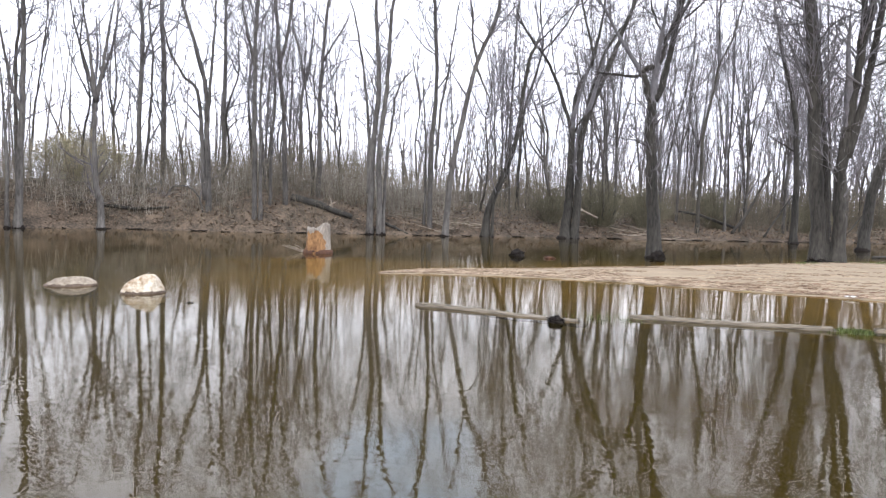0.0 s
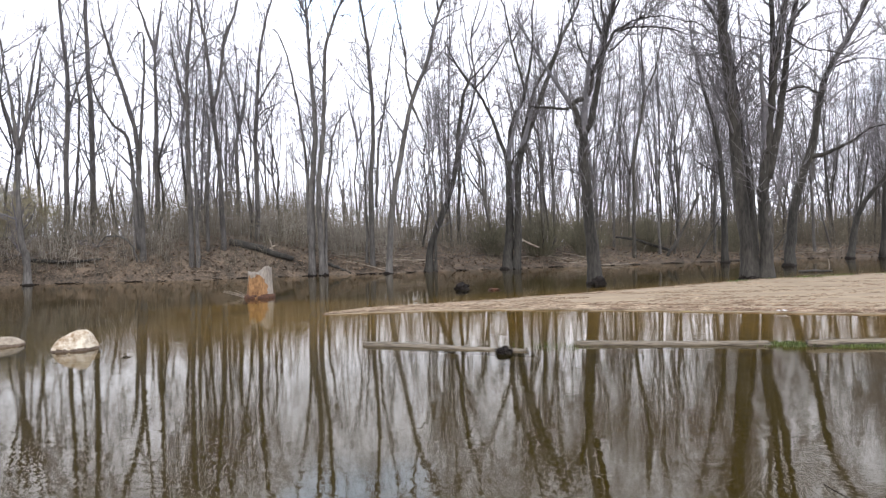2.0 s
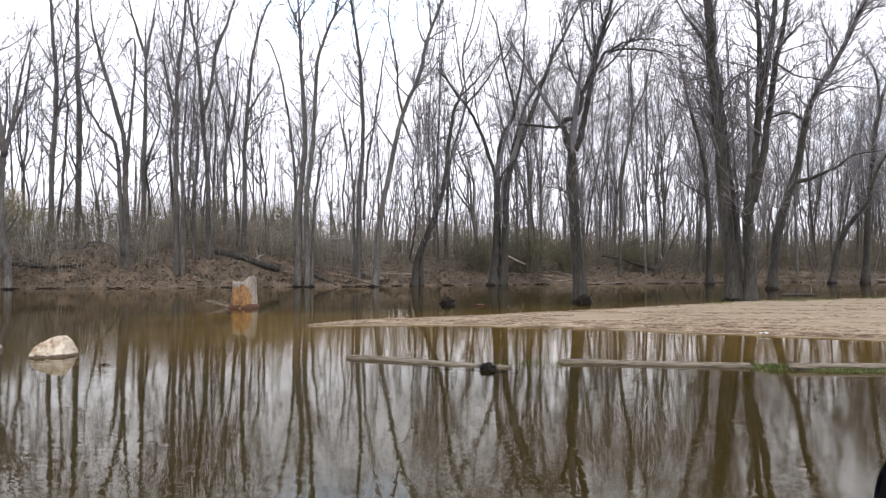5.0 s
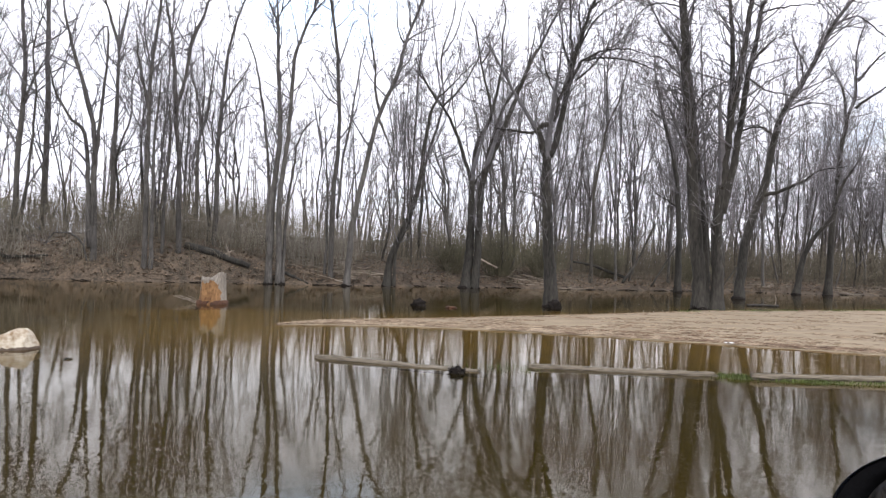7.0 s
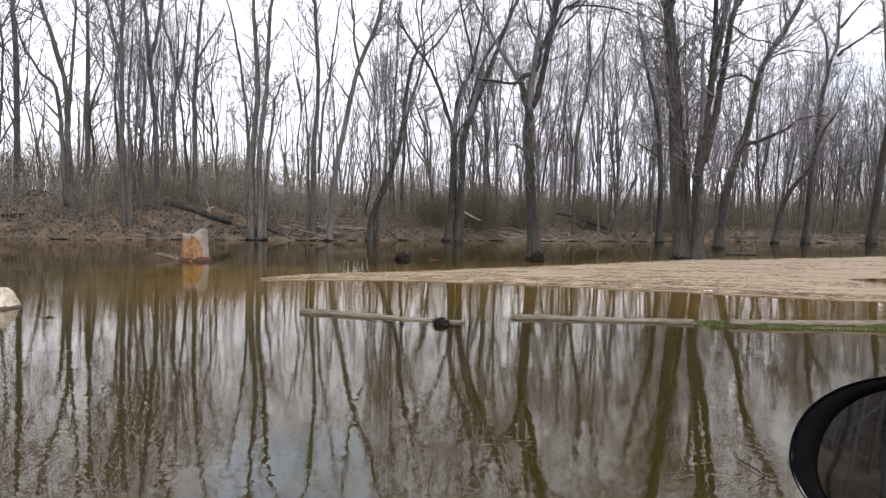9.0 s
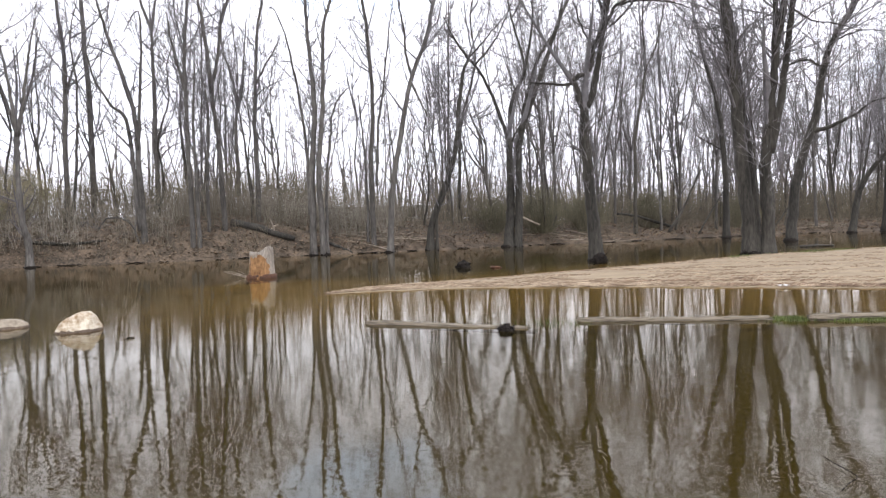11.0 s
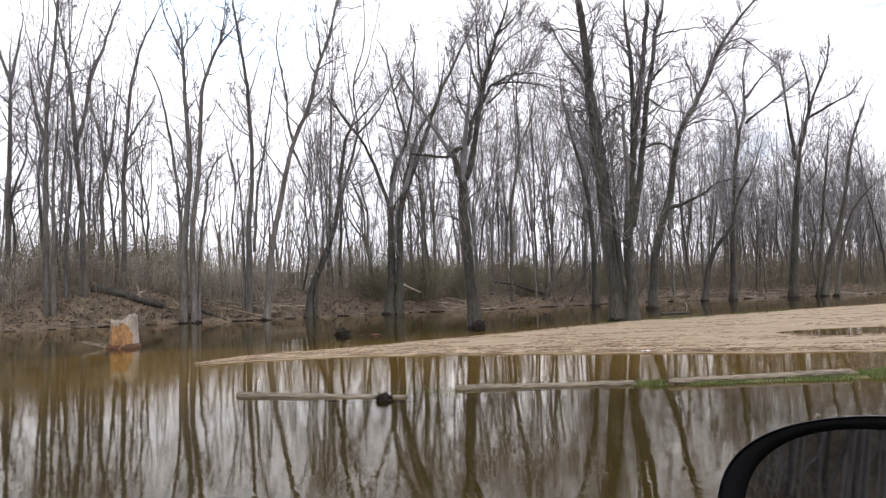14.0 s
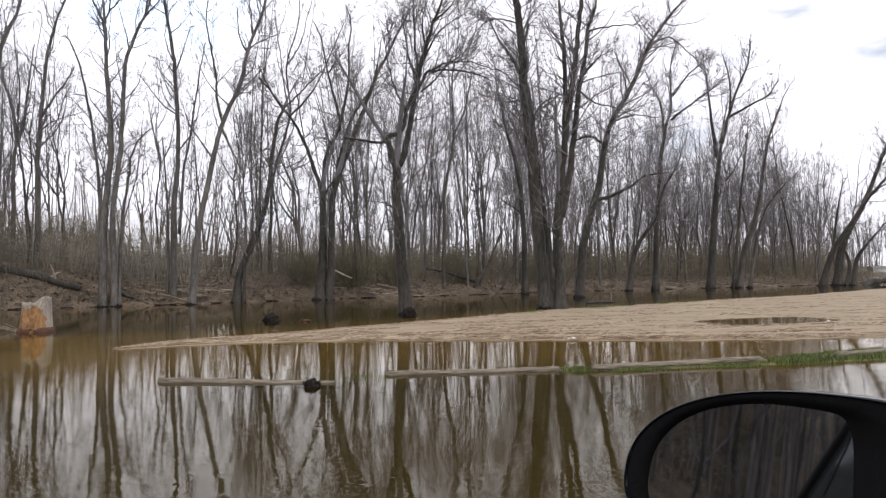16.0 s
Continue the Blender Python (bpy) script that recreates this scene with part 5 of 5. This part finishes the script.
def grass():
    rng = np.random.default_rng(12)
    verts, faces = [], []

    def blade(x, y, h):
        z = max(ground_height(x, y), -0.02)
        a = rng.uniform(0, 6.28)
        w = 0.0045
        dx, dy = math.cos(a) * w, math.sin(a) * w
        lx, ly = rng.normal() * h * 0.45, rng.normal() * h * 0.45
        n = len(verts)
        verts.extend([(x - dx, y - dy, z - 0.01), (x + dx, y + dy, z - 0.01), (x + lx * 0.4 + dx * 0.7, y + ly * 0.4 + dy * 0.7, z + h * 0.6), (x + lx * 0.4 - dx * 0.7, y + ly * 0.4 - dy * 0.7, z + h * 0.6), (x + lx, y + ly, z + h)])
        faces.extend([(n, n + 1, n + 2, n + 3), (n + 3, n + 2, n + 4)])

    for _ in range(26000):
        x = 3.68 + 9.4 * rng.random() ** 0.8
        wide = np.interp(x, (3.6, 5.0, 6.6, 8.5), (0.06, 0.10, 0.20, 0.46))
        y = np.interp(x, (3.2, 6.6, 8.0, 11, 14), (8.24, 8.16, 8.42, 8.75, 9.1)) + rng.uniform(-1, 1) * wide + rng.normal() * 0.03 - (0.085 if x < 6.7 else 0)
        if noise.noise((x * 1.6, y * 3.0, 2.0)) < rng.uniform(-0.55, 0.25) + (0.20 if x < 6.6 else 0):
            continue
        blade(x, y, rng.uniform(0.025, 0.075) * (0.45 if x < 6.6 else 1.0))
    for _ in range(700):
        blade(3.80 + rng.normal() * 0.12, 8.36 + rng.normal() * 0.10, rng.uniform(0.02, 0.07))
    for _ in range(5200):
        x = rng.uniform(7.6, 19.0)
        y = np.interp(x, FAR_X, FAR_Y) - 0.25 - abs(rng.normal()) * 0.28
        if noise.noise((x * 0.7, y, 6.0)) > rng.uniform(-0.15, 0.5):
            blade(x, y, rng.uniform(0.03, 0.08))
    for _ in range(260):
        blade(1.05 + rng.normal() * 0.26, 8.55 + rng.normal() * 0.22, rng.uniform(0.012, 0.06))
    tagged(new("grass", mesh_of("grass", verts, faces, M_GRASS, None, False)), "short green grass growing out of shallow water", "grass", kind="stuff")


grass()


def straw():
    """Washed-up stalks on the sandbar, thickest along its edges."""
    rng = np.random.default_rng(21)
    tubes = Tubes()
    placed = 0
    for _ in range(60000):
        x = -2.8 + 30 * rng.random() ** 1.5
        a, b = np.interp(x, NEAR_X, NEAR_Y), np.interp(x, FAR_X, FAR_Y)
        y = a + (b - a) * rng.random() ** 2.0 - 0.05
        d = sand_inside(x, y)
        if d < 0.02 or x < 1.2 and rng.random() < 0.8 or (d > 0.5 and noise.noise((x * 0.5, y * 1.6, 4.0)) < rng.uniform(-0.1, 0.75)):
            continue
        z = ground_height(x, y)
        t, ln = rng.normal() * 0.5 + 0.1, rng.uniform(0.04, 0.22)
        c, s = math.cos(t) * ln / 2, math.sin(t) * ln / 2
        tubes.add([(x - c, y - s, z + 0.004), (x + c, y + s, z + rng.uniform(0.004, 0.02))], [0.007, 0.005], 3)
        placed += 1
        if placed > 14000:
            break
    wrack = Tubes()
    for edge, thick, amount in ((0.16, 0.05, 1500), (0.7, 0.06, 350), (1.7, 0.06, 200)):
        for _ in range(amount):
            x = 1.0 + 24 * rng.random() ** 1.3
            if noise.noise((x * 0.45, edge * 3, 8.0)) < -0.12:
                continue
            wide = np.interp(x, FAR_X, FAR_Y) - np.interp(x, NEAR_X, NEAR_Y)
            y = np.interp(x, NEAR_X, NEAR_Y) + edge * min(1.6, wide / 6.0) + 0.35 * noise.noise((x * 0.35, edge, 2.0)) * min(1, edge) + rng.normal() * thick
            if sand_inside(x, y) < 0.03:
                continue
            z = ground_height(x, y)
            t, ln = rng.normal() * 0.3 + 0.05, rng.uniform(0.05, 0.20)
            c, s = math.cos(t) * ln / 2, math.sin(t) * ln / 2
            wrack.add([(x - c, y - s, z + 0.004), (x + c, y + s, z + rng.uniform(0.006, 0.03))], [0.008, 0.005], 3)
    tagged(new("wrack_line", wrack.mesh("wrack_line", M_WRACK)), "dark brown stranded stalks in lines along the sandbar", "wrack", kind="stuff")
    tagged(new("straw", tubes.mesh("straw", M_STRAW)), "washed-up straw and stalks strewn over the sandbar", "straw", kind="stuff")


straw()

litter_bit = thing("litter_scrap", pose(5.35, 11.98, 0.03), "small white scrap lying at the sandbar's edge", "litter")
bit = bmesh.new()
bmesh.ops.create_grid(bit, x_segments=6, y_segments=4, size=1)
for v in bit.verts:
    v.co = Vector((v.co.x * 0.09, v.co.y * 0.03, 0.02 + 0.025 * noise.noise(v.co * 2)))
bmesh.ops.solidify(bit, geom=bit.faces[:], thickness=0.004)
part("sheet", bit, M_SIDING, litter_bit)


# ---- far house seen between the trunks ----
def far_house(x, y, wide, deep, tall, turn, label):
    t = thing("house", pose(x, y, ground_height(x, y) - 0.2, 0, 0, turn), label, "house")
    bm = bmesh.new()
    bmesh.ops.create_cube(bm, size=1, matrix=Matrix.Translation((0, 0, tall / 2)) @ Matrix.Diagonal((wide, deep, tall, 1)))
    bmesh.ops.bevel(bm, geom=bm.edges[:], offset=0.03, segments=1, affect="EDGES")
    part("walls", bm, M_SIDING, t, "pale siding walls", False)
    w, d, h = wide / 2 + 0.3, deep / 2 + 0.3, tall
    roof = [(-w, -d, h), (w, -d, h), (w, d, h), (-w, d, h), (-w, 0, h + deep * 0.06), (w, 0, h + deep * 0.06)]
    part("roof", mesh_of("roof", roof, [(0, 1, 5, 4), (2, 3, 4, 5), (0, 4, 3), (1, 2, 5), (3, 2, 1, 0)], M_SHINGLE, None, False), M_SHINGLE, t, "grey shingle roof")
    for k in range(3):
        bm = bmesh.new()
        bmesh.ops.create_cube(bm, size=1, matrix=Matrix.Translation((wide * (k - 1) * 0.3, -deep / 2 - 0.01, tall * 0.55)) @ Matrix.Diagonal((1.0, 0.08, 1.2, 1)))
        part("window", bm, M_TRIM, t, "dark window", False)


far_house(-12.2, 92, 13, 7, 1.3, 8, "low white house far off behind the woods")
far_house(107, 106, 12, 7, 0.95, -40, "low white house far off behind the woods")


# ---- the car from which the scene is watched ----
def car():
    """Car heading along +x; the driver's open window is beside the eye."""
    c = thing("car", pose(0, 0, 0), "dark car standing in the flood, side window open", "car")

    def box(x0, x1, y0, y1, z0, z1, bevel=0.02):
        bm = bmesh.new()
        bmesh.ops.create_cube(bm, size=1, matrix=Matrix.Translation(((x0 + x1) / 2, (y0 + y1) / 2, (z0 + z1) / 2)) @ Matrix.Diagonal((x1 - x0, y1 - y0, z1 - z0, 1)))
        bmesh.ops.bevel(bm, geom=bm.edges[:], offset=bevel, segments=3, affect="EDGES")
        return bm

    def shell(outline, y0, y1, tuck):
        """A side outline swept across the car, drawn in a little at its top."""
        verts, faces, n = [], [], len(outline)
        rows = ((y0, 0.90), (y0 + 0.06, 1.0), ((y0 + y1) / 2, 1.0), (y1 - 0.06, 1.0), (y1, 0.90))
        mid = sum(z for _, z in outline) / n
        for y, k in rows:
            for x, z in outline:
                verts.append((x, y, mid + (z - mid) * k - (0 if k == 1 else tuck)))
        for r in range(len(rows) - 1):
            for i in range(n):
                j = (i + 1) % n
                faces.append((r * n + i, r * n + j, (r + 1) * n + j, (r + 1) * n + i))
        faces.append(tuple(range(n)))
        faces.append(tuple(range((len(rows) - 1) * n, len(rows) * n))[::-1])
        return mesh_of("body", verts, faces, M_PAINT)

    side, off = 0.30, -1.42
    front = [(0.95, 0.22), (2.35, 0.24), (2.48, 0.45), (2.40, 0.66), (2.05, 0.80), (1.15, 0.94), (0.95, 0.92)]
    back = [(-1.55, 0.22), (-1.55, 0.92), (-2.15, 0.96), (-2.28, 0.86), (-2.32, 0.42), (-2.22, 0.24)]
    part("front_body", shell(front, off, side, 0.0), M_PAINT, c, "bonnet and front wings")
    part("rear_body", shell(back, off, side, 0.0), M_PAINT, c, "boot and rear wings")
    def lean(y, z):
        """The side glass and its frame lean inwards above the doors."""
        return y + (0.30 if y < -0.5 else -0.30) * max(0.0, z - 0.90)

    for y0, y1 in ((side - 0.10, side), (off, off + 0.10)):
        part("front_door", box(-0.32, 0.94, y0, y1, 0.24, 0.90, 0.03), M_PAINT, c)
        part("rear_door", box(-1.54, -0.34, y0, y1, 0.24, 0.90, 0.03), M_PAINT, c)
        rails = Tubes()
        mid = (y0 + y1) / 2
        line = [(1.02, 0.90), (0.72, 1.16), (0.30, 1.50), (-0.5, 1.56), (-1.35, 1.46), (-2.0, 0.95)]
        rails.add(smooth_line([(x, lean(mid, z), z) for x, z in line], 6), [0.026] * 31, 8, True)
        rails.add([(-0.36, mid, 0.88), (-0.46, lean(mid, 1.54), 1.54)], [0.028, 0.028], 8, True)
        part("window_frame", rails.mesh("window_frame", M_TRIM), M_TRIM, c, "black window surround")
    for y in (side - 0.05, off + 0.05):
        lights = ((-0.50, 0.90), (-1.42, 0.93), (-1.36, 1.44), (-0.50, 1.53)), ((-1.47, 0.93), (-1.94, 0.97), (-1.42, 1.42), (-1.41, 1.43))
        for outline in lights:
            verts = [(x, lean(y, z) + w, z) for w in (-0.003, 0.003) for x, z in outline]
            faces = [(3, 2, 1, 0), (4, 5, 6, 7)] + [(i, (i + 1) % 4, 4 + (i + 1) % 4, 4 + i) for i in range(4)]
            part("side_glass", mesh_of("side_glass", verts, faces, M_GLAZING, None, False), M_GLAZING, c, "dark tinted side glass")
        strip = Tubes()
        strip.add([(0.92, y, 0.905), (-0.4, y, 0.912), (-1.98, y, 0.96)], [0.014] * 3, 8, True)
        part("window_trim", strip.mesh("window_trim", M_ALLOY), M_ALLOY, c, "bright trim under the side windows")
    for name, (xa, za), (xb, zb) in (("windscreen", (1.00, 0.92), (0.32, 1.52)), ("rear_window", (-1.98, 0.98), (-1.40, 1.50))):
        verts = [(x, y, z + w) for w in (0.0, 0.008) for x, y, z in (
            (xa, off + 0.10, za), (xa, side - 0.10, za), (xb, lean(side - 0.07, zb), zb), (xb, lean(off + 0.07, zb), zb))]
        faces = [(3, 2, 1, 0), (4, 5, 6, 7)] + [(i, (i + 1) % 4, 4 + (i + 1) % 4, 4 + i) for i in range(4)]
        part(name, mesh_of(name, verts, faces, M_GLAZING, None, False), M_GLAZING, c, "dark tinted glass")
    part("floor_pan", box(-2.1, 2.1, off + 0.1, side - 0.1, 0.18, 0.26), M_TRIM, c)
    part("roof", box(-1.38, 0.30, off + 0.22, side - 0.22, 1.535, 1.585, 0.02), M_PAINT, c)
    for y in (-0.95, -0.18):
        part("seat", box(-0.62, -0.12, y - 0.24, y + 0.20, 0.28, 0.52, 0.06), M_CLOTH, c)
        part("seat_back", box(-0.78, -0.60, y - 0.24, y + 0.20, 0.45, 1.10, 0.06), M_CLOTH, c)
    part("dashboard", box(0.72, 1.0, off + 0.12, side - 0.12, 0.55, 0.88, 0.06), M_TRIM, c)
    for x in (1.55, -1.75):
        for y in (side - 0.10, off + 0.10):
            prof = [(0.20, -0.10), (0.29, -0.11), (0.32, -0.07), (0.32, 0.07), (0.29, 0.11), (0.20, 0.10)]
            verts, faces = [], []
            for k in range(36):
                a = 2 * math.pi * k / 36
                for r, w in prof:
                    verts.append((x + r * math.cos(a), y + w, 0.10 + r * math.sin(a)))
            for k in range(36):
                for i in range(len(prof)):
                    j = (i + 1) % len(prof)
                    m = (k + 1) % 36
                    faces.append((k * 6 + i, k * 6 + j, m * 6 + j, m * 6 + i))
            wheel = part("wheel", mesh_of("tyre", verts, faces, M_TYRE), M_TYRE, c, "black tyre")
            rim = bmesh.new()
            bmesh.ops.create_cone(rim, segments=24, radius1=0.205, radius2=0.19, depth=0.16, cap_ends=True, matrix=pose(x, y, 0.10, 90, 0, 0))
            part("rim", rim, M_ALLOY, wheel, "alloy rim", False)

    # wing mirror: a deep rounded shell with its glass set back in the rim
    eye = Vector((0.03, -0.017, EYE))
    az, el, far = radians(-38.9), radians(-15.5), 0.66
    centre = eye + far * Vector((-math.sin(az) * math.cos(el), math.cos(az) * math.cos(el), math.sin(el)))
    to_eye = (eye - centre).normalized()
    to_rear = Vector((-0.97, 0.12, 0.01)).normalized()
    facing = (to_eye + to_rear).normalized()
    shell_face = facing

    def frame_of(normal):
        right = Vector((0, 0, 1)).cross(normal).normalized()
        return right, normal.cross(right).normalized()

    right, up = frame_of(shell_face)
    N = 96

    def loop(k, mid_u, mid_v, left, right_w, top, bottom, power_l, power_r):
        th = 2 * math.pi * k / N
        c0, s0 = math.cos(th), math.sin(th)
        p = power_r if c0 > 0 else power_l
        return (mid_u + (right_w if c0 > 0 else left) * math.copysign(abs(c0) ** (2 / p), c0), mid_v + (top if s0 > 0 else bottom) * math.copysign(abs(s0) ** (2 / p), s0))

    def rim(k):
        return loop(k, 0.074, -0.030, 0.231, 0.116, 0.111, 0.080, 2.2, 2.1)

    def pane(k):
        return loop(k, 0.020, -0.028, 0.144, 0.040, 0.0925, 0.066, 2.25, 6.0)

    def lofted(rings, name, mat, closed):
        """A skin over rings between the pane's outline (share 0) and the rim's (share 1)."""
        verts, faces = [], []
        for share, grow, back_off in rings:
            for k in range(N):
                (a, b), (c1, d1) = pane(k), rim(k)
                u, v = a + (c1 - a) * share, b + (d1 - b) * share
                u, v = 0.03 + (u - 0.03) * grow, -0.02 + (v + 0.02) * grow
                verts.append(centre + right * u + up * v + shell_face * back_off)
        for r in range(len(rings) - 1):
            for k in range(N):
                j = (k + 1) % N
                faces.append((r * N + k, r * N + j, (r + 1) * N + j, (r + 1) * N + k))
        if closed:
            faces.append(tuple((len(rings) - 1) * N + k for k in range(N)))
        return mesh_of(name, verts, faces, mat)

    housing = part("wing_mirror", lofted(((0.80, 1.0, -0.003), (0.84, 1.0, 0.001), (0.90, 1.0, 0.0005), (0.955, 1.0, -0.003), (0.99, 1.0, -0.008), (1.0, 1.002, -0.016), (1.0, 1.0, -0.030), (1.0, 0.98, -0.046), (1.0, 0.93, -0.062), (1.0, 0.78, -0.085), (1.0, 0.55, -0.098)),
                                         "wing_mirror", M_PAINT, True), M_PAINT, c, "glossy black wing mirror housing")
    part("bezel", lofted(((0.0, 0.9, -0.050), (0.0, 1.0, -0.022), (0.0, 1.0, -0.006), (0.40, 1.0, 0.000), (0.80, 1.0, -0.001)), "bezel", M_BEZEL, False), M_BEZEL, housing, "matt black mirror surround")
    verts = []
    glass_normal = (to_eye + Vector((-0.996, -0.088, 0.020)).normalized()).normalized()
    for k in range(N):
        u, v = pane(k)
        p = right * u + up * v
        verts.append(centre + p - shell_face * (0.013 + p.dot(glass_normal) / glass_normal.dot(shell_face)))
    part("mirror_glass", mesh_of("mirror_glass", verts, [tuple(range(N))], M_MIRROR, None, False), M_MIRROR, housing, "tinted mirror glass")
    arm = Tubes()
    root = Vector((0.80, side - 0.02, 0.93))
    arm.add(smooth_line([tuple(centre + right * 0.10 - shell_face * 0.05), tuple((centre + right * 0.16 - shell_face * 0.06 + root) / 2 + Vector((0, 0.03, 0))), tuple(root)], 5), [0.05, 0.048, 0.045, 0.043, 0.04, 0.038, 0.036, 0.036, 0.036, 0.04, 0.045], 12, True)
    part("mirror_arm", arm.mesh("mirror_arm", M_TRIM), M_TRIM, housing, "black mirror arm")


car()
